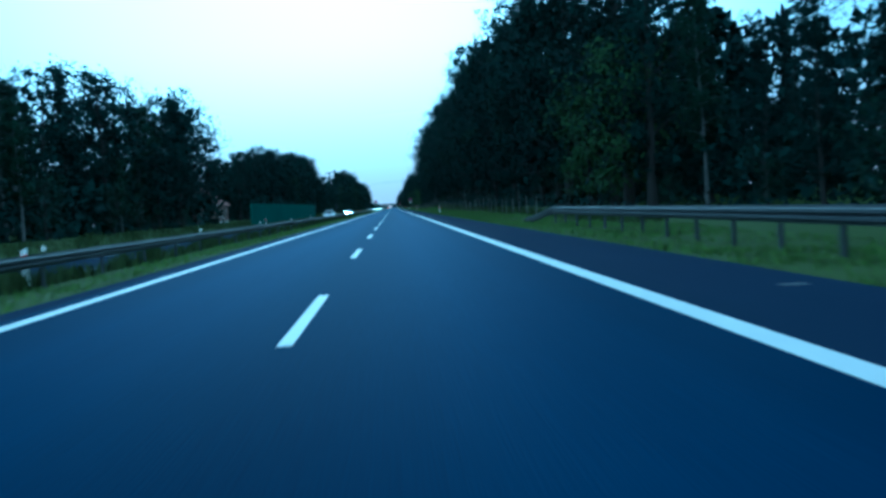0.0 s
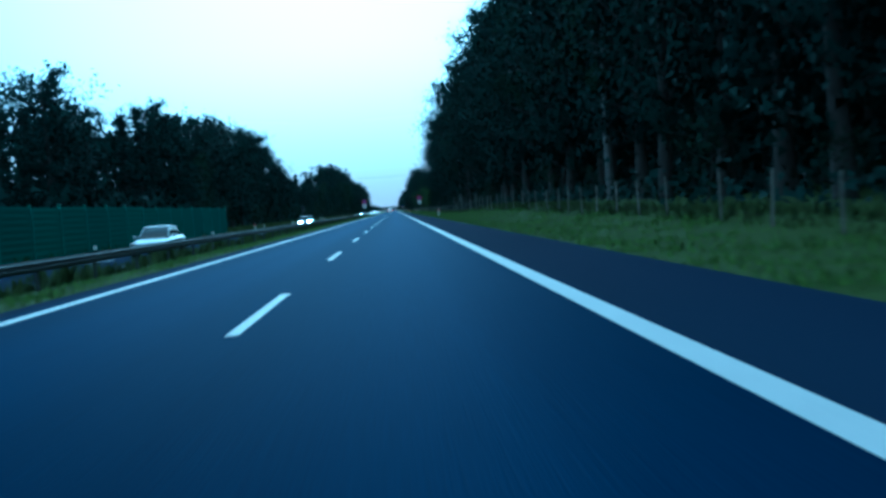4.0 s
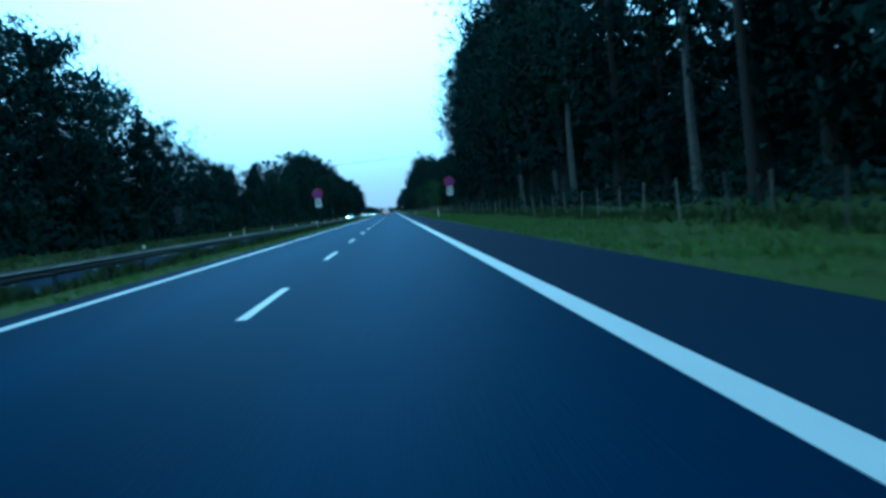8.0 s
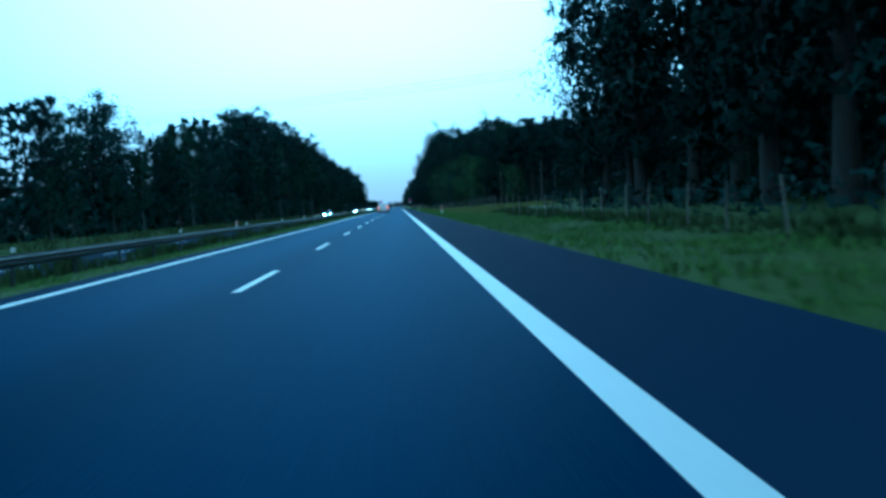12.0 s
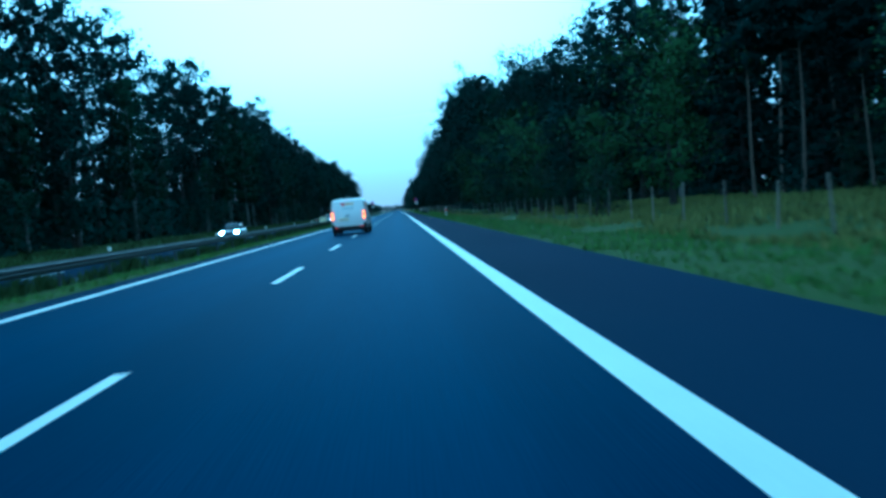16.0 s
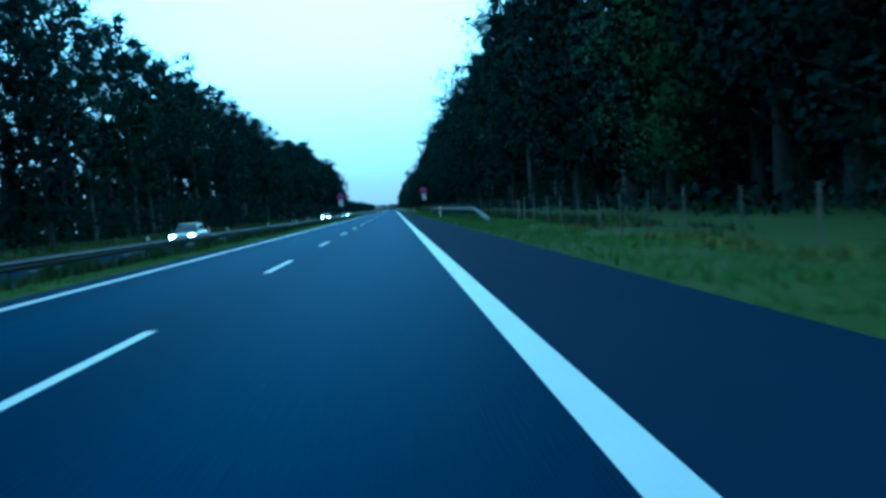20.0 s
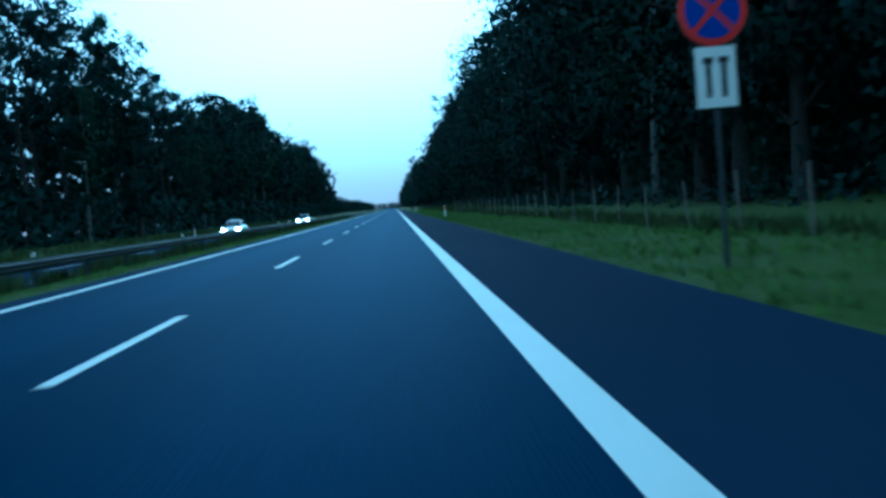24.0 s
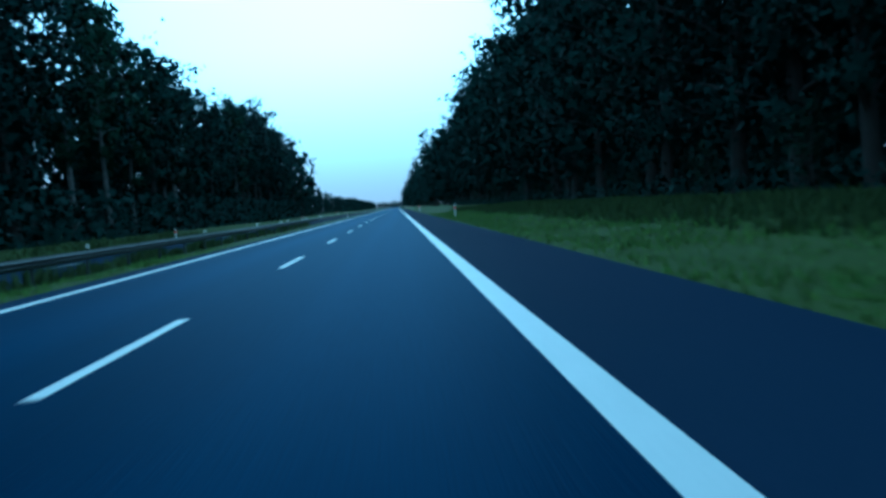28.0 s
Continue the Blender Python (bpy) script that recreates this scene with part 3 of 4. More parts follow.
# deeper rows of the woods, and the woods in the distance
def wood_mass(name, spots, label, leaves=440, seed=1):
    r = np.random.default_rng(seed)
    protos = {(k, v): tree_geometry(k, 31 + v * 7 + len(k), 20.0, leaves, limbs=False) for k in ("oak", "poplar", "spruce", "pine") for v in range(2)}
    for which, mat in (("trunks", BARK), ("leaves", LEAF)):
        vs, fs, ns, at = [], [], [], 0
        rr = np.random.default_rng(seed)
        for x, y, z, h, kind in spots:
            v, f, *nn = protos[(kind, int(rr.integers(0, 2)))][0 if which == "trunks" else 1]
            a, s = rr.uniform(0, 6.28), h / 20
            v = np.array(v) * s
            c, d = math.cos(a), math.sin(a)
            v = np.stack([v[:, 0] * c - v[:, 1] * d + x, v[:, 0] * d + v[:, 1] * c + y, v[:, 2] + z], axis=1)
            vs.append(v)
            if nn:
                ns.append(np.stack([nn[0][:, 0] * c - nn[0][:, 1] * d, nn[0][:, 0] * d + nn[0][:, 1] * c, nn[0][:, 2]], axis=1))
            fs.extend([tuple(int(i) + at for i in q) for q in f])
            at += len(v)
        if which == "trunks":
            top = tagged(new(name), label, "woods", kind="stuff")
        tagged(part(which, (np.concatenate(vs), fs, np.concatenate(ns) if ns else None), mat, top), kind="stuff")


spots = []
for row in range(3):
    y = -15.0 + row * 2
    while y < 1000:
        x = right_front(y) + 6.5 + row * 6 + rng.uniform(-1.5, 1.5)
        spots.append((x, y, ground_z(x, y) - 0.2, right_height(y) * rng.uniform(0.75, 1.0) * (0.68 if 22 < y < 95 else 0.62 if 225 < y < 345 else 1.0), pick([("oak", 0.6), ("spruce", 0.3), ("pine", 0.1)])))
        y += rng.uniform(6.0, 9.0)
wood_mass("wood_interior", spots, "deep dark wood behind the first trees", seed=3)
spots = []
for row in range(2):
    y = 20.0 + row * 3
    while y < 1020:
        x = -34.5 - row * 7 + rng.uniform(-1.5, 1.5)
        if not (140 < y < 162 and row == 0):
            spots.append((x, y, 0.3, left_height(y) * (rng.uniform(0.75, 1.0) if y < 490 else rng.uniform(0.45, 0.62) if y < 735 else rng.uniform(0.7, 0.9)), pick([("oak", 0.55), ("poplar", 0.2), ("spruce", 0.25)])))
        y += rng.uniform(6.5, 9.5)
wood_mass("wood_backing", spots, "deep wood beyond the oncoming carriageway", leaves=480, seed=4)
spots = []
for side in (1, -1):
    y = 960.0 if side > 0 else 1000.0
    while y < 1900:
        for row in range(2):
            x = (15 + row * 8) if side > 0 else (-28.5 - row * 8)
            h = 20 if side > 0 else left_height(y) * (1.15 if y > 1110 else 1)
            spots.append((x + rng.uniform(-2, 2), y, 0, h * rng.uniform(0.85, 1.05), pick([("oak", 0.7), ("spruce", 0.3)])))
        y += rng.uniform(9, 14)
for k in range(70):
    spots.append((-300 + 7 * k + rng.uniform(-2, 2), rng.uniform(2240, 2300), -2, rng.uniform(9, 13), "oak"))
for k in range(60):
    spots.append((-62 + 2.1 * k + rng.uniform(-1, 1), rng.uniform(2215, 2320), -2, rng.uniform(8, 14), "oak"))
wood_mass("distant_woods", spots, "distant woods along the straight road", leaves=350, seed=6)


# undergrowth that closes the foot of both woods
r = np.random.default_rng(9)
cs, ss = [], []
for side in (1, -1):
    y = -20.0
    while y < 1010:
        for row in range(4):
            x = (right_front(y) + 3.5 + 7 * row) if side > 0 else (-31.5 - 7 * row)
            if side < 0 and (y < 20 or (138 < y < 164 and row == 0)):
                continue
            n = (150 if 425 < y < 560 else 130) if side > 0 and row < 2 else 66
            p = r.normal(size=(n, 3)) * (1.6, 1.8, 1.3 + 0.3 * row) + (x + r.uniform(-1, 1), y + r.uniform(-1, 1), 1.6 + row * 0.9)
            p[:, 2] = np.abs(p[:, 2]) + 0.1
            cs.append(p)
            ss.append(r.uniform(0.22, 0.5, n) * (1 + 0.4 * row))
        y += 2.6
y = 22.0
while y < 990:
    if not 132 < y < 166:
        n = 40
        p = np.stack([-25.8 + r.normal(0, 0.9, n), y + r.normal(0, 1.3, n), 0.2 + 4.6 * r.uniform(0, 1, n) ** 1.4], axis=1)
        cs.append(p)
        ss.append(r.uniform(0.4, 0.95, n))
    y += 2.0
y = 45.0
while y < 960:
    x = right_front(y) - (2.2 if y < 735 else 0.6)
    n = 5 if 380 < y < 505 else 20 if y < 735 else 30
    p = r.normal(size=(n, 3)) * (0.8, 1.0, 0.35) + (x + r.uniform(-0.7, 0.7), y, ground_z(x, y) + 0.4)
    cs.append(p)
    ss.append(r.uniform(0.14, 0.34, n))
    y += 1.3
# leaf masses deep in the wood, up to the height of its crowns
y = -20.0
while y < 1010:
    n, top_z = 34, right_height(y) * (0.42 if 205 < y < 345 else 0.8)
    if not 18 < y < 92:
        p = np.stack([right_front(y) + 19 + r.uniform(0, 9, n), y + r.uniform(-1.5, 1.5, n), r.uniform(0.5, top_z, n)], axis=1)
        cs.append(p)
        ss.append(r.uniform(1.1, 2.2, n))
    y += 2.0
cs = np.concatenate(cs)
toward_road = np.stack([-0.9 * np.sign(cs[:, 0]), np.full(len(cs), -0.1), np.full(len(cs), 0.4)], axis=1)
tagged(part("undergrowth", sprays(r, cs, np.concatenate(ss), out=toward_road), LEAF), "dense dark undergrowth inside the woods", "undergrowth", kind="stuff")


# ---- delineator posts ----
def delineator(x, y, label, lamp_side=1):
    top = tagged(new("delineator_post"), label, "road post", "delineator posts along the road")
    outline = [(-0.06, -0.05), (0.06, -0.05), (0.06, 0.02), (0.02, 0.06), (-0.02, 0.06), (-0.06, 0.02)]
    v, f = prism(outline, -0.2, 0.98, "z")
    v = [(a, b, c - (0.07 * (0.06 - a) / 0.12 if c > 0.9 else 0)) for a, b, c in v]
    part("body", (v, f), WHITE_PLASTIC, top)
    band = [(a * 1.06, b * 1.06) for a, b in outline]
    v, f = prism(band, 0.62, 0.82, "z")
    part("band", ([(a, b, c + 0.25 * a) for a, b, c in v], f), RED_BAND, top, "red reflective band")
    part("reflector", box(-0.025, 0.025, -0.063, -0.056, 0.66, 0.78), SIGN_RED, top, "small red reflector")
    for z in (0.3, 0.4):
        part("mark_bar", box(-0.01, 0.035, -0.054, -0.0495, z, z + 0.055), FADED_INK, top, "faded marking bar")
    top.matrix_basis = pose(x, y, ground_z(x, y))
    return top


first = delineator(6.85, 8.2, "white plastic roadside post with red reflective band")
for k in range(1, 13):
    y = 408.55 if k == 4 else 8.2 + 100.22 * k
    copy_thing(first, pose(6.85, y, ground_z(6.85, y) - (0.08 if k == 4 else 0), 0, 0, 4 * math.sin(k * 3)))
for k in range(0, 11):
    copy_thing(first, pose(-16.9, 20.5 + 100 * k, ground_z(-16.9, 20.5 + 100 * k)))
    copy_thing(first, pose(-7.75, 20.5 + 100 * k, ground_z(-7.75, 20.5 + 100 * k)))


# ---- crash barriers ----
def rail_profile(face):
    """The folded section of a steel rail, open to one side; (x, z)."""
    mid = [(0, 0.45), (0, 0.49), (0.08, 0.52), (0.08, 0.57), (0.015, 0.6), (0.08, 0.63), (0.08, 0.68), (0, 0.71), (0, 0.75)]
    outer = [(x * face, z) for x, z in mid]
    inner = [((x - 0.006) * face, z) for x, z in reversed(mid)]
    return outer + inner


def crash_barrier(x, y0, y1, face, label, gap=4.0, group="", base=0.0):
    top = tagged(new("crash_barrier"), label, "crash barrier", group)
    post_mesh = None
    y = y0
    while y <= y1 + 0.01:
        if post_mesh is None:
            ob = part("post", box(-0.03, 0.03, -0.05, 0.05, -0.4, 0.72), STEEL, top)
            post_mesh = ob.data
        else:
            ob = part("post", post_mesh, STEEL, top)
        ob.location = (x - 0.06 * face, y, base)
        y += gap
    v, f = prism(rail_profile(face), y0 + 0.0, y1)
    part("rail", ([(a + x, b, c + base) for a, b, c in v], f), STEEL, top, "corrugated galvanised rail")
    return top


for k in range(14):
    crash_barrier(-7.1, -40 + 80 * k, 40 + 80 * k - 0.02, 1, "weathered steel crash barrier in the grass median", group="crash barriers of the median", base=-0.24)
# low reflectors on the median barrier
ref = tagged(new("barrier_reflector"), "small white reflector plate on the median barrier", "reflector", "reflectors on the median barrier")
part("plate", box(-0.045, 0.045, -0.004, 0.004, 0.0, 0.12, 0.002), SIGN_WHITE, ref)
part("bracket", box(-0.012, 0.012, 0.004, 0.02, -0.1, 0.1), STEEL, ref)
ref.matrix_basis = pose(-7.1, 4.0, 0.56)
for k in range(1, 60):
    copy_thing(ref, pose(-7.1, 4.0 + 16 * k, 0.56))


def ramp_barrier(y0, y1, label, lift=0.0):
    """A verge barrier whose ends bend down to the ground."""
    top = tagged(new("crash_barrier"), label, "crash barrier", "crash barriers of the verge")
    x = 7.4
    stations = [(y0, -0.6), (y0 + 4, -0.3), (y0 + 8, 0.0), (y1 - 8, 0.0), (y1 - 4, -0.3), (y1, -0.6)]
    prof = rail_profile(-1)
    n = len(prof)
    verts = [(x + a, y, c + dz + lift + ground_z(x, y)) for y, dz in stations for a, c in prof]
    faces = [tuple(range(n - 1, -1, -1)), tuple(range(n * 5, n * 6))]
    faces += [(j * n + i, j * n + (i + 1) % n, (j + 1) * n + (i + 1) % n, (j + 1) * n + i) for j in range(5) for i in range(n)]
    part("rail", (verts, faces), STEEL, top, "corrugated galvanised rail")
    y, mesh = y0 + 8, None
    while y <= y1 - 8:
        if mesh is None:
            ob = part("post", box(-0.03, 0.03, -0.05, 0.05, -0.4, 0.72), STEEL, top)
            mesh = ob.data
        else:
            ob = part("post", mesh, STEEL, top)
        ob.location = (x + 0.05, y, lift + ground_z(x, y))
        y += 2.0
    return top


ramp_barrier(-34, 42, "grey steel crash barrier on the grass verge")
ramp_barrier(573, 644, "grey steel crash barrier on the grass verge", 0.13)


# ---- wire fence with wooden posts at the edge of the wood ----
def fence(y0, y1, x, gap=2.9):
    top = tagged(new("fence"), "old wire fence on grey wooden posts along the wood", "fence", "fences along the wood")
    mesh, y, pts = None, y0, []
    r = np.random.default_rng(int(y0) + 100)
    while y <= y1:
        z = ground_z(x, y)
        if mesh is None:
            ob = part("post", rod((0, 0, -0.3), (0, 0, 1.2), 0.03, 0.025, 7), WOOD_POST, top)
            mesh = ob.data
        else:
            ob = part("post", mesh, WOOD_POST, top)
        ob.location = (x + r.uniform(-0.08, 0.08), y, z - r.uniform(0, 0.12))
        ob.rotation_euler = (r.normal(0, 0.03), r.normal(0, 0.03), r.uniform(0, 3))
        pts.append((x, y, z))
        y += gap * r.uniform(0.85, 1.15)
    for h in (0.25, 0.55, 0.95):
        part("wire", tube([(a, b, c + h) for a, b, c in pts], [0.003] * len(pts), 3), BARK, top)
    return top


for y0, y1, x in ((48, 130, 9.0), (130, 215, 9.2), (215, 300, 9.4), (300, 385, 9.4), (395, 440, 10.9), (440, 520, 10.4), (520, 575, 8.9), (575, 650, 9.3), (650, 735, 9.2)):
    fence(y0, y1 - 1.2, x)


# ---- signs: no stopping, with a plate below ----
def no_stopping_sign(x, y, label):
    top = tagged(new("road_sign"), label, "road sign", "no stopping signs")
    part("pole", rod((0, 0.03, -0.4), (0, 0.03, 3.7), 0.034, sides=12), STEEL, top, "grey steel pole")

    def disc(r, yf, yb, sides=40):
        return prism([(r * math.cos(2 * math.pi * k / sides), 3.25 + r * math.sin(2 * math.pi * k / sides)) for k in range(sides)], yf, yb)

    face = part("disc", disc(0.45, -0.02, 0.0), STEEL, top, "grey sheet metal disc")
    part("border", disc(0.445, -0.024, -0.021), SIGN_RED, face, "red border ring")
    part("field", disc(0.36, -0.028, -0.0245), SIGN_BLUE, face, "blue field")
    for a in (45, -45):
        c, s = math.cos(radians(a)), math.sin(radians(a))
        w, l = 0.035, 0.36
        pts = [(l * c - w * s, 3.25 + l * s + w * c), (-l * c - w * s, 3.25 - l * s + w * c), (-l * c + w * s, 3.25 - l * s - w * c), (l * c + w * s, 3.25 + l * s - w * c)]
        part("cross_bar", prism(pts[::-1], -0.032 - (0.001 if a > 0 else 0), -0.0285), SIGN_RED, face, "red diagonal bar")
    plate = part("plate", box(-0.26, 0.26, -0.022, -0.004, 2.02, 2.79, 0.006), SIGN_WHITE, top, "white plate below the sign")
    part("plate_frame", box(-0.275, 0.275, -0.012, -0.006, 2.005, 2.805), BLACK_INK, plate, "thin dark edge")
    part("plate_back", box(-0.255, 0.255, -0.003, 0.003, 2.03, 2.78), STEEL, plate, "grey sheet metal back")
    for xb in (-0.1, 0.1):
        part("bar", box(xb - 0.035, xb + 0.035, -0.026, -0.0225, 2.15, 2.57), BLACK_INK, plate, "dark upright bar")
        part("bar", box(xb - 0.065, xb + 0.065, -0.026, -0.0225, 2.575, 2.66), BLACK_INK, plate, "dark cross bar")
    for z in (2.1, 2.6, 3.05, 3.45):
        part("clamp", box(-0.05, 0.05, -0.003, 0.07, z - 0.02, z + 0.02, 0.004), STEEL, top)
    top.matrix_basis = pose(x, y, 0)
    return top


sign = no_stopping_sign(7.05, 289.6, "round blue and red no stopping sign on grey pole")
copy_thing(sign, pose(-4.75, 289.9, 0, 0, 0, 3))
copy_thing(sign, pose(6.82, 647.5, -0.02, 0, 0, -2))
copy_thing(sign, pose(-4.6, 647.9, 0, 0, 0, 4))
# the same signs for the other carriageway, seen from behind
copy_thing(sign, pose(-18.4, 295.0, -0.25, 0, 0, 180))
copy_thing(sign, pose(-18.4, 652.0, -0.25, 0, 0, 177))

# ---- power line over the clearing ----
line = tagged(new("power_line"), "thin overhead wires on wooden poles crossing the road", "power line")
for k, off in enumerate((0.0, -3.0, -6.0)):
    pts = []
    for u in np.linspace(0, 1, 13):
        x = -74 + 148 * u
        pts.append((x, 412.0 - 0.5 * x + off, 14.6 - 1.6 * 4 * u * (1 - u)))
    part("wire", tube(pts, [0.012] * 13, 4), BLACK_PLASTIC, line)
for x in (-74, 74):
    y = 412.0 - 0.5 * x
    part("pole", rod((x, y - 3, -0.5), (x, y - 3, 15.2), 0.16, 0.11, 10), WOOD_POST, line)
    part("crossarm", box(x - 0.07, x + 0.07, y - 6.3, y + 0.3, 14.35, 14.55), WOOD_POST, line)
    for off in (0.0, -3.0, -6.0):
        part("insulator", rod((x, y + off, 14.5), (x, y + off, 14.7), 0.05, 0.03, 8), WHITE_PLASTIC, line)


# ---- green noise barrier and the house behind it ----
barrier = tagged(new("noise_barrier"), "long green noise barrier of panels between posts", "noise barrier")
panel_mesh = post_mesh = None
for k in range(23):
    y = 113.0 + 4.0 * k
    z = ground_z(-17.6, y) - 0.15
    if panel_mesh is None:
        ribs = [q for j in range(9) for q in ((0.05, 0.34 * j), (0.07, 0.34 * j + 0.17), (0.05, 0.34 * j + 0.33), (0.035, 0.34 * j + 0.335))]
        ob = part("panel", prism([(-0.05, 0.0)] + ribs + [(-0.05, 3.055)], 0.06, 3.94), GREEN_PANEL, barrier)
        panel_mesh = ob.data
        po = part("post", box(-0.09, 0.09, -0.055, 0.055, -0.3, 3.2, 0.01), GREEN_STEEL, barrier)
        post_mesh = po.data
    else:
        ob = part("panel", panel_mesh, GREEN_PANEL, barrier)
        po = part("post", post_mesh, GREEN_STEEL, barrier)
    ob.location, po.location = (-17.6, y, z), (-17.6, y, z)
po = part("post", post_mesh, GREEN_STEEL, barrier)
po.location = (-17.6, 205.0, -0.3)

house = tagged(new("house"), "house with red tiled gable roof and reddish walls", "house")
x0, x1, ya, yb, eave, ridge = -36.0, -29.2, 148.0, 158.0, 3.5, 5.8
xm = (x0 + x1) / 2
part("wall", prism([(x0, -0.3), (x1, -0.3), (x1, eave), (xm, ridge), (x0, eave)], ya, yb), PINK_RENDER, house)
part("plinth", box(x0 - 0.03, x1 + 0.03, ya - 0.03, yb + 0.03, -0.4, 0.45), WHITE_RENDER, house, "pale plinth")
for sx in (-1, 1):
    e = (xm + sx * ((x1 - x0) / 2 + 0.45), eave - 0.32)
    q = (xm, ridge + 0.03)
    rf = part("roof", prism([e, q, (q[0], q[1] + 0.16), (e[0], e[1] + 0.16)], ya - 0.5, yb + 0.5), ROOF_TILE, house, "red tiled roof slope")
    for j in range(1, 12):
        u = j / 12
        cx, cz = e[0] + (q[0] - e[0]) * u, e[1] + (q[1] - e[1]) * u + 0.17
        part("tile_course", box(cx - 0.05, cx + 0.05, ya - 0.5, yb + 0.5, cz - 0.03, cz + 0.02), ROOF_TILE, rf)
part("chimney", box(xm - 0.3, xm + 0.3, 152.2, 152.8, ridge - 0.6, ridge + 1.0, 0.02), PINK_RENDER, house, "brick chimney")
part("bargeboard", prism([(x0 - 0.45, eave - 0.36), (xm, ridge - 0.02), (x1 + 0.45, eave - 0.36), (x1 + 0.45, eave - 0.18), (xm, ridge + 0.18), (x0 - 0.45, eave - 0.18)], ya - 0.56, ya - 0.505), WHITE_RENDER, house, "white gable board")
for cx, z0, z1 in ((x0 + 2.0, 1.0, 2.4), (x1 - 2.0, 1.0, 2.4), (xm, 3.5, 4.5)):
    wnd = part("window", box(cx - 0.55, cx + 0.55, ya - 0.05, ya + 0.02, z0, z1), WHITE_RENDER, house, "white framed window")
    for sx in (-1, 1):
        part("pane", box(cx + sx * 0.25 - 0.2, cx + sx * 0.25 + 0.2, ya - 0.06, ya - 0.045, z0 + 0.1, z1 - 0.1), GLASS, wnd)
for cy in (150.5, 153.0, 155.5):
    wnd = part("window", box(x1 - 0.02, x1 + 0.05, cy - 0.55, cy + 0.55, 1.0, 2.4), WHITE_RENDER, house, "white framed window")
    for sx in (-1, 1):
        part("pane", box(x1 + 0.045, x1 + 0.06, cy + sx * 0.25 - 0.2, cy + sx * 0.25 + 0.2, 1.1, 2.3), GLASS, wnd)


# ---- small pale board in the median ----
board = tagged(new("sign_board"), "small pale yellow board on two grey posts in the median grass", "sign")
panel = part("panel", box(-0.37, 0.37, -0.015, 0.015, 0.66, 1.16, 0.008), material("pale_yellow_board", (0.72, 0.66, 0.42), (0.85, 0.79, 0.55), rough=0.5, scale=5), board, "pale yellow panel")
part("panel_edge", box(-0.385, 0.385, -0.009, 0.009, 0.645, 1.175), BLACK_PLASTIC, panel, "thin dark edge")
for k in range(4):
    part("bar", box(-0.26 + 0.14 * k, -0.16 + 0.14 * k, -0.019, -0.0145, 1.02, 1.09), BLACK_INK, panel, "dark bar")
for x in (-0.25, 0.25):
    part("post", rod((x, 0.03, -0.35), (x, 0.03, 1.1), 0.022, sides=8), STEEL, board)
board.matrix_basis = pose(-5.95, 515.5, ground_z(-5.95, 515.5), 0, 0, 4)


# ---- vehicles ----
def loft(stations, taper=0.0, n=28, power=5.0, waist=0.95):
    """A rounded body through stations of (y, bottom, top, half width)."""
    verts, faces = [], []
    for y, zb, zt, w in stations:
        for k in range(n):
            a = 2 * math.pi * (k + 0.5) / n
            c, s = math.cos(a), math.sin(a)
            z = (zb + zt) / 2 + math.copysign(abs(s) ** (2 / power), s) * (zt - zb) / 2
            x = math.copysign(abs(c) ** (2 / power), c) * w * (1 - taper * max(0.0, z - waist) ** 2)
            verts.append((x, y, z))
    m = len(stations)
    faces.append(tuple(range(n)))
    faces.append(tuple(range(m * n - 1, (m - 1) * n - 1, -1)))
    for j in range(m - 1):
        faces.extend((j * n + i, (j + 1) * n + i, (j + 1) * n + (i + 1) % n, j * n + (i + 1) % n) for i in range(n))
    return verts, faces


def wheel(parent, x, y, r, side):
    tyre = part("wheel", rod((x - 0.11, y, r), (x + 0.11, y, r), r, sides=24), RUBBER, parent, "black tyre", smooth=False)
    rim = rod((x + side * 0.06, y, r), (x + side * 0.118, y, r), r * 0.66, sides=20)
    rm = part("rim", rim, CHROME, tyre, "silver wheel cover")
    for k in range(5):
        a = 2 * math.pi * k / 5
        p = (x + side * 0.124, y + 0.1 * r * math.cos(a), r + 0.1 * r * math.sin(a))
        q = (x + side * 0.124, y + 0.58 * r * math.cos(a), r + 0.58 * r * math.sin(a))
        part("slot", rod(p, q, 0.02, 0.035, 6), BLACK_PLASTIC, tyre)
    return tyre


def arch(parent, x, y, r, side, mat, name="wheel_arch"):
    # the body is closed: a thin black plate gives the wheel well's shade
    pts = [(y + (r + 0.07) * math.cos(a), max(0.2, r + (r + 0.07) * math.sin(a))) for a in np.linspace(-0.25, math.pi + 0.25, 18)]
    return part(name, prism(pts if side < 0 else pts, x - 0.012, x + 0.012, "x"), mat, parent, "black plate for the shade in the wheel opening")


def side_panel(parent, name, outline, xf, mat, label="", thick=0.012):
    """A thin pane or strip that follows the body's side; outline of (y, z)."""
    n = len(outline)
    verts = [(xf(y, z) + 0.004, y, z) for y, z in outline] + [(xf(y, z) - thick, y, z) for y, z in outline]
    faces = [tuple(range(n)), tuple(range(2 * n - 1, n - 1, -1))] + [(i, i + n, (i + 1) % n + n, (i + 1) % n) for i in range(n)]
    return part(name, (verts, faces), mat, parent, label)


def lettering(parent, text, size, m, mat):
    cu = bpy.data.curves.new("lettering", "FONT")
    cu.body, cu.size, cu.align_x, cu.extrude = text, size, "CENTER", 0.002
    cu.space_character = 1.25
    ob = bpy.data.objects.new("lettering_source", cu)
    me = bpy.data.meshes.new_from_object(ob)
    bpy.data.objects.remove(ob)
    me.materials.append(mat)
    out = part("lettering", me, mat, parent, "dark printed words")
    out.matrix_basis = m
    return out


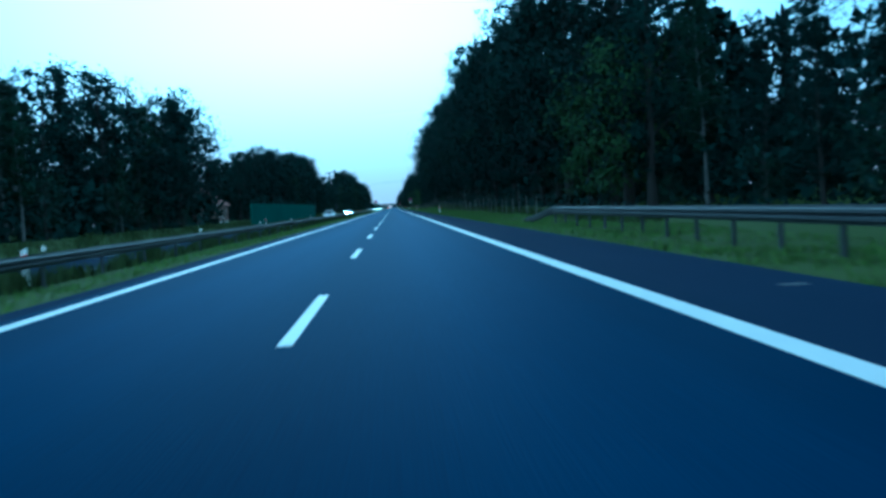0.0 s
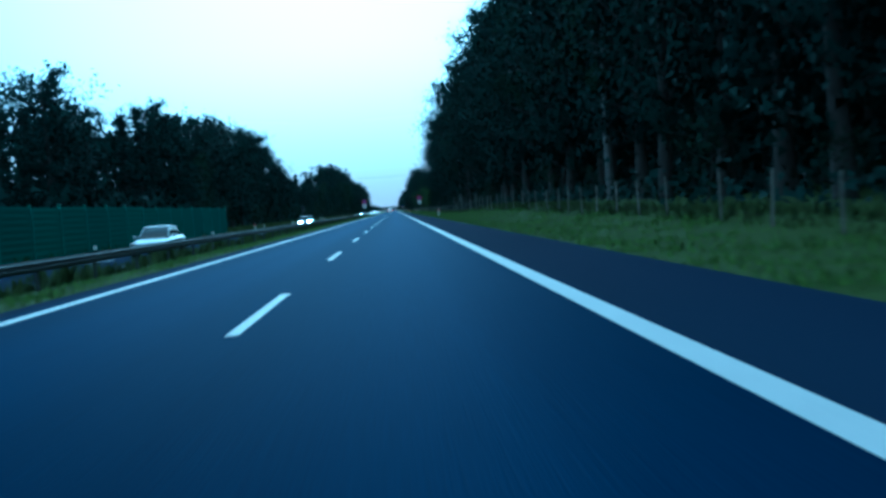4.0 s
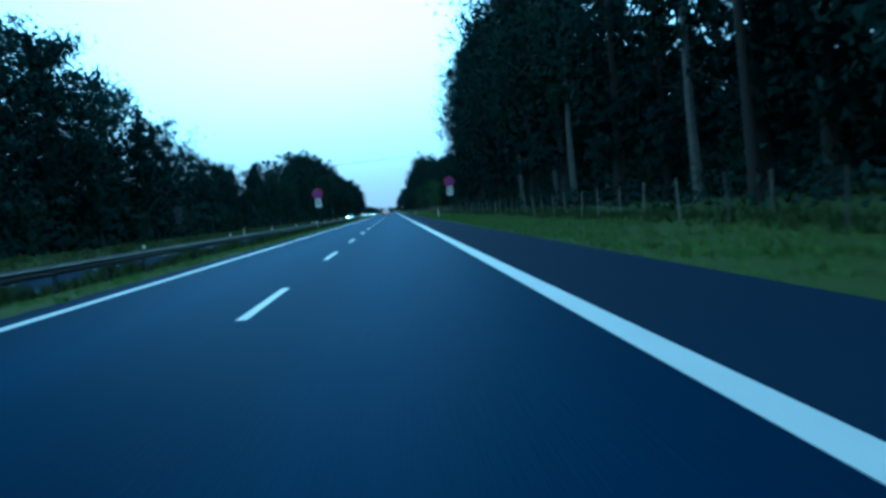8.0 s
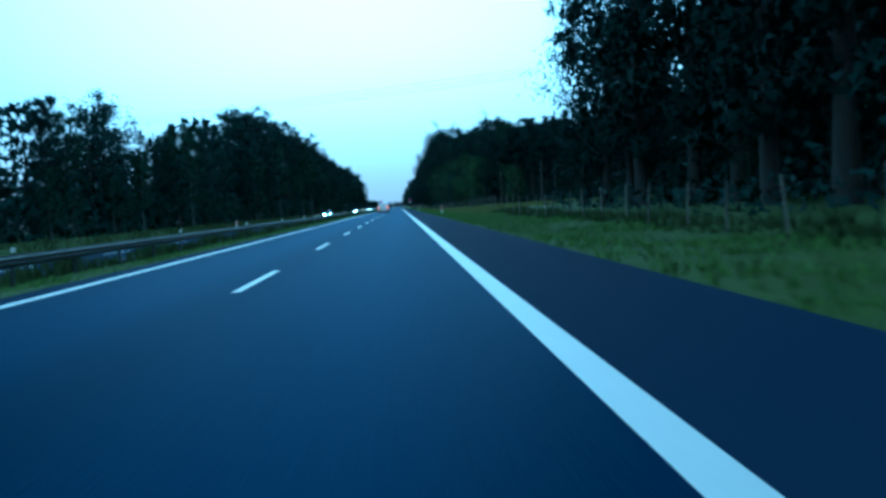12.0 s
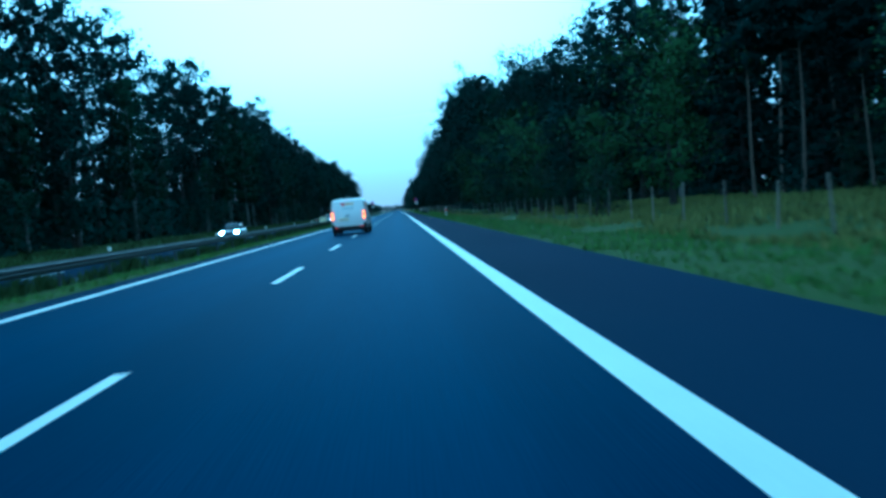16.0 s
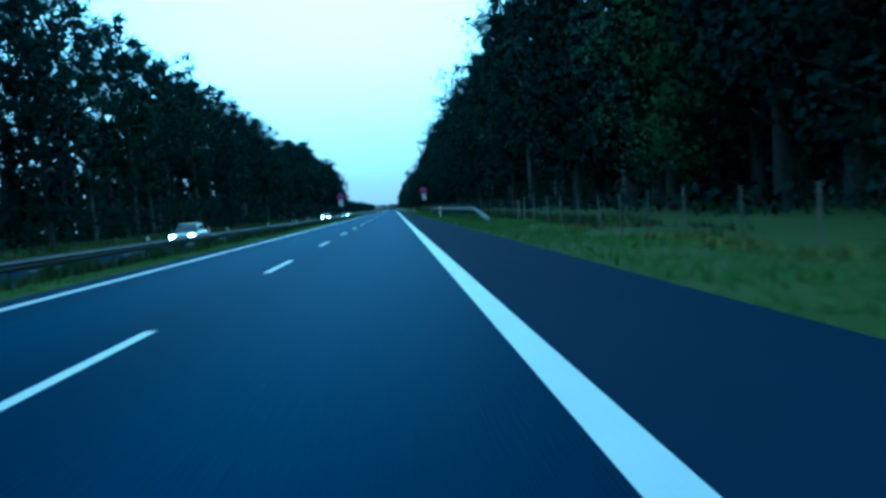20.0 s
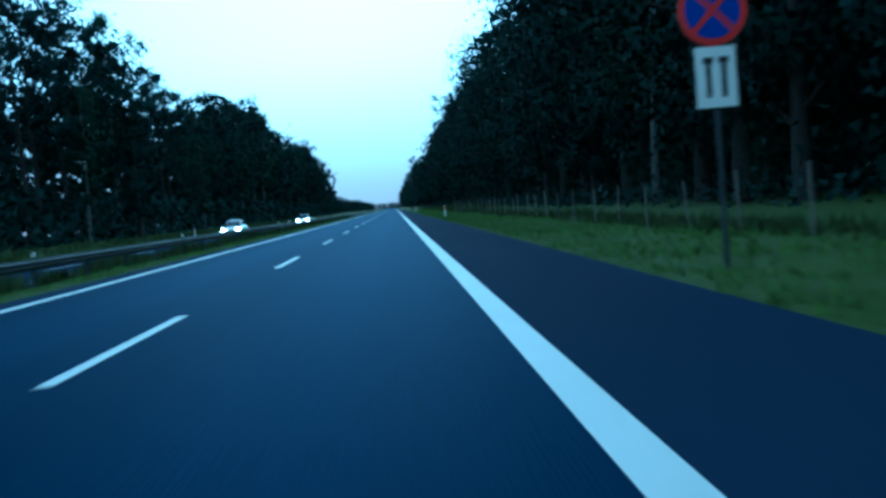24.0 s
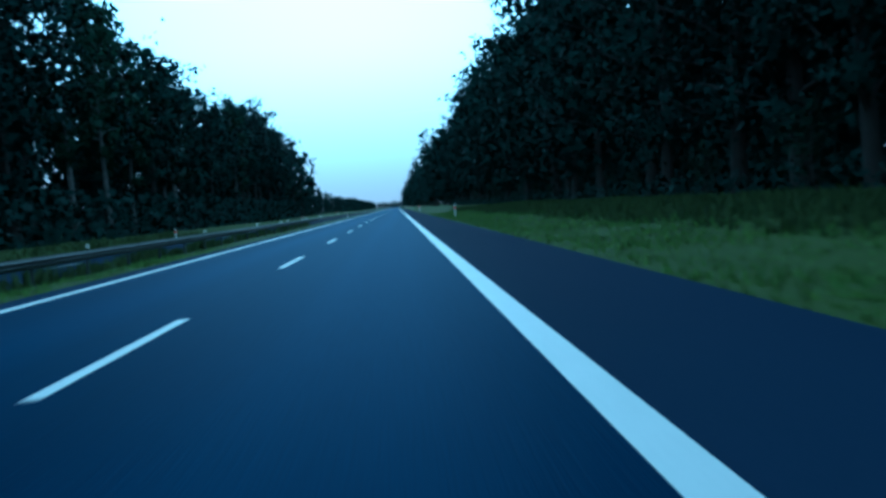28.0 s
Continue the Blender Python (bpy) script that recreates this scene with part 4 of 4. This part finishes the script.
PLATE_BAR = material("faded_plate_ink", (0.2, 0.18, 0.14), (0.3, 0.27, 0.2), rough=0.6)


PALE_PRINT = material("pale_print", (0.4, 0.42, 0.44), (0.5, 0.52, 0.54), rough=0.5)


def delivery_van():
    van = tagged(new("delivery_van"), "white delivery van with lit red tail lamps driving ahead", "van")
    st = [(0.0, 0.47, 1.85, 0.9), (0.03, 0.41, 1.9, 0.935), (0.12, 0.36, 1.93, 0.95), (0.6, 0.32, 1.95, 0.955), (2.6, 0.3, 1.95, 0.955), (3.2, 0.3, 1.93, 0.955), (3.45, 0.3, 1.86, 0.955), (3.75, 0.3, 1.62, 0.955),
          (4.1, 0.3, 1.28, 0.95), (4.5, 0.3, 1.12, 0.93), (4.8, 0.32, 0.98, 0.88), (4.92, 0.36, 0.86, 0.8), (4.95, 0.42, 0.76, 0.72)]
    body = part("body", loft(st, taper=0.13, power=11.0, n=44), VAN_WHITE, van, "glossy white body", smooth=True)

    def xf(y, z):
        w = float(np.interp(y, [s[0] for s in st], [s[3] for s in st]))
        return w * (1 - 0.13 * max(0.0, z - 0.95) ** 2) + 0.006

    def xl(y, z):
        return -xf(y, z)

    # rear: doors, bumper, lamps, plate
    for sx in (-1, 1):
        # upright lamps that lean outwards with the body
        lens = part("tail_lamp", prism([(sx * 0.77, 0.8), (sx * 0.925, 0.78), (sx * 0.94, 1.0), (sx * 0.92, 1.3), (sx * 0.79, 1.3), (sx * 0.77, 1.05)][::sx], -0.015, 0.16), TAIL_DIM, van, "upright red tail lamp")
        for z, w, h in ((1.17, 0.05, 0.075), (0.93, 0.056, 0.085)):
            outline = [(sx * 0.852 + w * math.copysign(abs(math.cos(q * 0.3927)) ** 0.6, math.cos(q * 0.3927)), z + h * math.copysign(abs(math.sin(q * 0.3927)) ** 0.6, math.sin(q * 0.3927))) for q in range(16)]
            part("lit_lens", prism(outline, -0.024, -0.012), TAIL_LAMP, lens, "lit red lens")
        part("bumper_corner", box(sx * 0.875 - 0.085, sx * 0.875 + 0.085, -0.03, 0.48, 0.32, 0.62, 0.02), BLACK_PLASTIC, van, "black bumper corner")
        # no lamp here: the reflector's brightness is emitted by its material
        part("reflector", box(sx * 0.7 - 0.055, sx * 0.7 + 0.055, -0.075, -0.055, 0.38, 0.44, 0.006), TAIL_DIM, van, "red bumper reflector with a faint added glow")
        part("mud_flap", box(sx * 0.76 - 0.12, sx * 0.76 + 0.12, 0.42, 0.45, 0.12, 0.42), RUBBER, van)
        part("door_hinge", box(sx * 0.83 - 0.02, sx * 0.83 + 0.02, -0.01, 0.02, 1.45, 1.55, 0.005), WHITE_PLASTIC, van)
    part("rear_bumper", box(-0.94, 0.94, -0.06, 0.25, 0.3, 0.47, 0.03), BLACK_PLASTIC, van, "black plastic rear bumper")
    part("underbody", box(-0.8, 0.8, 0.2, 4.6, 0.2, 0.4), BLACK_PLASTIC, van)
    part("door_seam", box(-0.003, 0.003, -0.004, 0.004, 0.6, 1.8), PALE_PRINT, van, "thin door joint")
    part("door_handle", box(-0.17, 0.06, -0.022, 0.0, 1.0, 1.05, 0.008), BLACK_PLASTIC, van, "black rear door handle")
    plate = part("licence_plate", box(-0.55, 0.0, -0.02, 0.0, 0.76, 0.92, 0.004), material("plate_white", (0.8, 0.72, 0.5), (0.88, 0.82, 0.6), rough=0.5), van, "pale licence plate with dark bars")
    for k in range(6):
        part("bar", box(-0.48 + 0.08 * k, -0.43 + 0.08 * k, -0.024, -0.0195, 0.8, 0.87), PLATE_BAR, plate)
    part("high_brake_lamp", box(-0.16, 0.16, 0.005, 0.05, 1.85, 1.885, 0.006), RED_BAND, van)
    orange = material("logo_orange", (0.62, 0.36, 0.04), (0.75, 0.48, 0.08), rough=0.5)
    part("logo_triangle", prism([(-0.4, 1.74), (-0.14, 1.74), (-0.25, 1.52)][::-1], -0.003, 0.03), SIGN_RED, van, "red triangle mark")
    for k in range(5):
        part("logo_bar", box(-0.12 + 0.09 * k, -0.05 + 0.09 * k, -0.003, 0.03, 1.6 + 0.02 * (k % 2), 1.72), orange, van, "orange bar")
    for k in range(3):
        part("print_bar", box(-0.3 + 0.22 * k, -0.12 + 0.22 * k, -0.002, 0.02, 1.4, 1.45), PALE_PRINT, van, "faint grey print")
    # sides
    for f, sx in ((xf, 1), (xl, -1)):
        glass = side_panel(van, "door_window", [(2.78, 1.2), (3.92, 1.16), (3.72, 1.36), (3.42, 1.68), (3.3, 1.74), (2.8, 1.74)][:: sx], f, GLASS, "dark cab window")
        side_panel(van, "slide_rail", [(0.75, 1.1), (1.95, 1.1), (1.95, 1.125), (0.75, 1.125)][:: sx], f, BLACK_INK, "dark slot of the sliding door")
        side_panel(van, "side_moulding", [(1.35, 0.32), (3.6, 0.32), (3.6, 0.46), (1.45, 0.48)][:: sx], f, BLACK_PLASTIC, "black side moulding", 0.03)
        for y in (2.02, 2.72):
            side_panel(van, "door_joint", [(y, 0.5), (y + 0.01, 0.5), (y + 0.01, 1.8), (y, 1.8)][:: sx], f, BLACK_INK)
        for y in (2.5, 2.9):
            side_panel(van, "side_handle", [(y, 1.0), (y + 0.16, 1.0), (y + 0.16, 1.05), (y, 1.05)][:: sx], f, BLACK_PLASTIC, "black door handle", 0.02)
        side_panel(van, "logo_triangle", [(0.9, 1.72), (1.3, 1.4), (1.45, 1.7)][:: -sx], f, SIGN_RED, "red triangle mark")
        for k in range(4):
            side_panel(van, "logo_bar", [(1.46 + 0.17 * k, 1.5), (1.58 + 0.17 * k, 1.5), (1.58 + 0.17 * k, 1.68), (1.46 + 0.17 * k, 1.68)][:: sx], f, orange, "orange bar")
        for y in (0.85, 4.05):
            arch(van, sx * 0.952, y, 0.34, sx, BLACK_PLASTIC)
            wheel(van, sx * 0.86, y, 0.33, sx)
        mirror = part("door_mirror", box(sx * 1.05 - 0.1, sx * 1.05 + 0.1, 3.66, 3.82, 1.12, 1.36, 0.03), BLACK_PLASTIC, van, "black door mirror")
        part("mirror_glass", box(sx * 1.05 - 0.08, sx * 1.05 + 0.08, 3.652, 3.659, 1.15, 1.33), GLASS, mirror)
    lettering(van, "SKŁAD WĘGLA", 0.25, Matrix.Translation((0.965, 2.25, 0.72)) @ Euler((radians(90), 0, radians(90))).to_matrix().to_4x4(), BLACK_INK)
    lettering(van, "SKŁAD WĘGLA", 0.25, Matrix.Translation((-0.965, 2.25, 0.72)) @ Euler((radians(90), 0, radians(-90))).to_matrix().to_4x4(), BLACK_INK)
    part("windscreen", prism([(-0.8, 0.0), (0.8, 0.0), (0.68, 0.66), (-0.68, 0.66)], -0.01, 0.01), GLASS, van, "sloping windscreen").matrix_basis = pose(0, 4.1, 1.3, 49, 0, 0)
    return van


van = delivery_van()
van.matrix_basis = pose(-0.42, 468.4, 0.0, 0, 0, -1.0)
van.scale = (0.94, 1.0, 0.95)


def passenger_car(name, paint, label, lit=True, tall=1.46):
    car = tagged(new(name), label, "car", "oncoming cars")
    lower = [(-2.15, 0.36, 0.6, 0.62), (-2.1, 0.28, 0.68, 0.74), (-1.9, 0.24, 0.76, 0.83), (-1.3, 0.22, 0.86, 0.88), (-0.7, 0.22, 0.93, 0.89), (0.8, 0.22, 0.96, 0.89), (1.6, 0.24, 0.98, 0.87), (2.0, 0.28, 0.94, 0.82), (2.1, 0.4, 0.84, 0.74)]
    part("body", loft(lower, power=4.5), paint, car, smooth=True)
    cab = [(-1.0, 0.85, 0.93, 0.74), (-0.55, 0.85, 1.22, 0.72), (-0.25, 0.85, tall - 0.06, 0.68), (0.3, 0.85, tall, 0.66), (1.0, 0.85, tall - 0.04, 0.66), (1.5, 0.85, tall - 0.25, 0.66), (1.9, 0.85, 0.95, 0.68)]
    part("cabin_glass", loft(cab, taper=0.1, power=4.0, waist=0.9), GLASS, car, "dark windows", smooth=True)
    roof = [(-0.3, tall - 0.08, tall - 0.05, 0.62), (-0.1, tall - 0.06, tall + 0.005, 0.64), (0.4, tall - 0.06, tall + 0.02, 0.65), (1.0, tall - 0.1, tall - 0.015, 0.64), (1.35, tall - 0.16, tall - 0.12, 0.62)]
    part("roof", loft(roof, power=4.0), paint, car, smooth=True)
    for sx in (-1, 1):
        hl = part("headlamp", box(sx * 0.62 - 0.17, sx * 0.62 + 0.17, -2.12, -1.98, 0.56, 0.74, 0.03), HEAD_LAMP if lit else CHROME, car, "lit white headlamp" if lit else "headlamp")
        part("fog_lamp", box(sx * 0.6 - 0.08, sx * 0.6 + 0.08, -2.16, -2.1, 0.36, 0.43, 0.01), CHROME, car)
        part("door_mirror", box(sx * 0.96 - 0.09, sx * 0.96 + 0.09, -0.72, -0.58, 0.93, 1.06, 0.03), paint, car)
        part("pillar", rod((sx * 0.7, -0.95, 0.9), (sx * 0.6, -0.22, tall - 0.06), 0.035, sides=8), paint, car)
        for y in (-1.32, 1.3):
            arch(car, sx * 0.872, y, 0.32, sx, BLACK_PLASTIC)
            wheel(car, sx * 0.8, y, 0.31, sx)
    part("grille", box(-0.4, 0.4, -2.18, -2.08, 0.46, 0.6, 0.02), BLACK_PLASTIC, car, "dark grille")
    plate = part("licence_plate", box(-0.26, 0.26, -2.2, -2.17, 0.36, 0.46), SIGN_WHITE, car, "white licence plate with dark bars")
    for k in range(6):
        part("bar", box(-0.22 + 0.075 * k, -0.17 + 0.075 * k, -2.204, -2.199, 0.38, 0.44), BLACK_INK, plate)
    return car


SILVER = material("silver_car_paint", (0.42, 0.44, 0.47), (0.52, 0.54, 0.57), rough=0.3, metal=0.4, scale=1, bump=0)
DARK_BLUE = material("dark_blue_car_paint", (0.02, 0.03, 0.06), (0.04, 0.055, 0.1), rough=0.3, metal=0.3, scale=1, bump=0)
GREY = material("grey_car_paint", (0.1, 0.11, 0.12), (0.16, 0.17, 0.18), rough=0.3, metal=0.4, scale=1, bump=0)
for paint, text, x, y, lit in ((SILVER, "silver hatchback with dark windows and unlit headlamps", -10.2, 150.0, False), (GREY, "grey car with bright headlamps on the oncoming carriageway", -10.6, 225.0, True),
                               (DARK_BLUE, "dark blue car with bright headlamps on the oncoming carriageway", -13.0, 503.0, True), (GREY, "grey car with bright headlamps on the oncoming carriageway", -11.2, 588.0, True),
                               (SILVER, "silver car with bright headlamps on the oncoming carriageway", -12.2, 716.0, True), (DARK_BLUE, "dark car with bright headlamps on the oncoming carriageway", -11.0, 765.0, True)):
    passenger_car("car", paint, text, lit).matrix_basis = pose(x, y, -0.33)


# ---- grass ----
def grass(name, mat, areas, label, seed):
    """Blades of grass, one triangle each, over (x0, x1, y0, y1, count, low, high)."""
    r = np.random.default_rng(seed)
    vs = []
    for x0, x1, y0, y1, count, low, high in areas:
        x = r.uniform(x0, x1, count)
        # grow in tufts along the road
        y = r.uniform(y0, y1, count)
        y = y + 0.8 * np.sin(y * 1.7 + x * 2.3) * r.uniform(0, 1, count)
        z = np.array([ground_z(a, b) for a, b in zip(x, y)])
        keep = z > -0.4 if x1 < 0 else z > -0.1
        x, y, z = x[keep], y[keep], z[keep]
        n = len(x)
        h = r.uniform(low, high, n) * (0.7 + 0.5 * np.sin(y * 0.31 + x) ** 2)
        a = r.uniform(-1.3, 1.3, n)
        w = 0.025 + 0.07 * h
        lean = r.normal(0, 0.3, (n, 2)) * h[:, None]
        p = np.stack([x - w * np.cos(a), y - w * np.sin(a), z - 0.03], axis=1)
        q = np.stack([x + w * np.cos(a), y + w * np.sin(a), z - 0.03], axis=1)
        t = np.stack([x + lean[:, 0], y + lean[:, 1], z + h], axis=1)
        vs.append(np.stack([p, q, t], axis=1).reshape(-1, 3))
    v = np.concatenate(vs)
    f = np.arange(len(v)).reshape(-1, 3)
    me = bpy.data.meshes.new(name)
    me.from_pydata(v.tolist(), [], f.tolist())
    me.materials.append(mat)
    # blades lie every way: the sward is shaded as one soft surface
    up = np.repeat(r.normal(0, 0.35, (len(f), 3)) + (0, 0, 1), 3, axis=0)
    up /= np.linalg.norm(up, axis=1)[:, None]
    me.polygons.foreach_set("use_smooth", [True] * len(me.polygons))
    me.normals_split_custom_set_from_vertices(up.tolist())
    return tagged(new(name, me), label, "grass", kind="stuff")


grass("verge_grass", GRASS, [(5.75, 9.2, -5, 840, 120000, 0.05, 0.15), (-6.9, -4.35, -5, 780, 40000, 0.05, 0.15)], "short mown green grass along the road", 21)
# rough strips by the woods and median rail, shade mixed into their green
grass("tall_grass", SHADED_ROUGH, [(9.0, 11.0, 30, 380, 16000, 0.12, 0.36), (9.0, 11.0, 500, 730, 11000, 0.12, 0.36), (8.6, 15.5, 730, 840, 34000, 0.12, 0.3), (-23, -16.6, 30, 840, 26000, 0.2, 0.5), (-8.15, -7.3, -5, 840, 30000, 0.3, 0.62)], "rough uncut grass at the edge of the wood, colour darkened for shade", 22)
grass("meadow_grass", MEADOW, [(8.0, 10.5, 380, 560, 15000, 0.1, 0.24), (10.5, 24, 386, 500, 40000, 0.12, 0.28)], "pale uncut meadow grass in the clearing", 23)
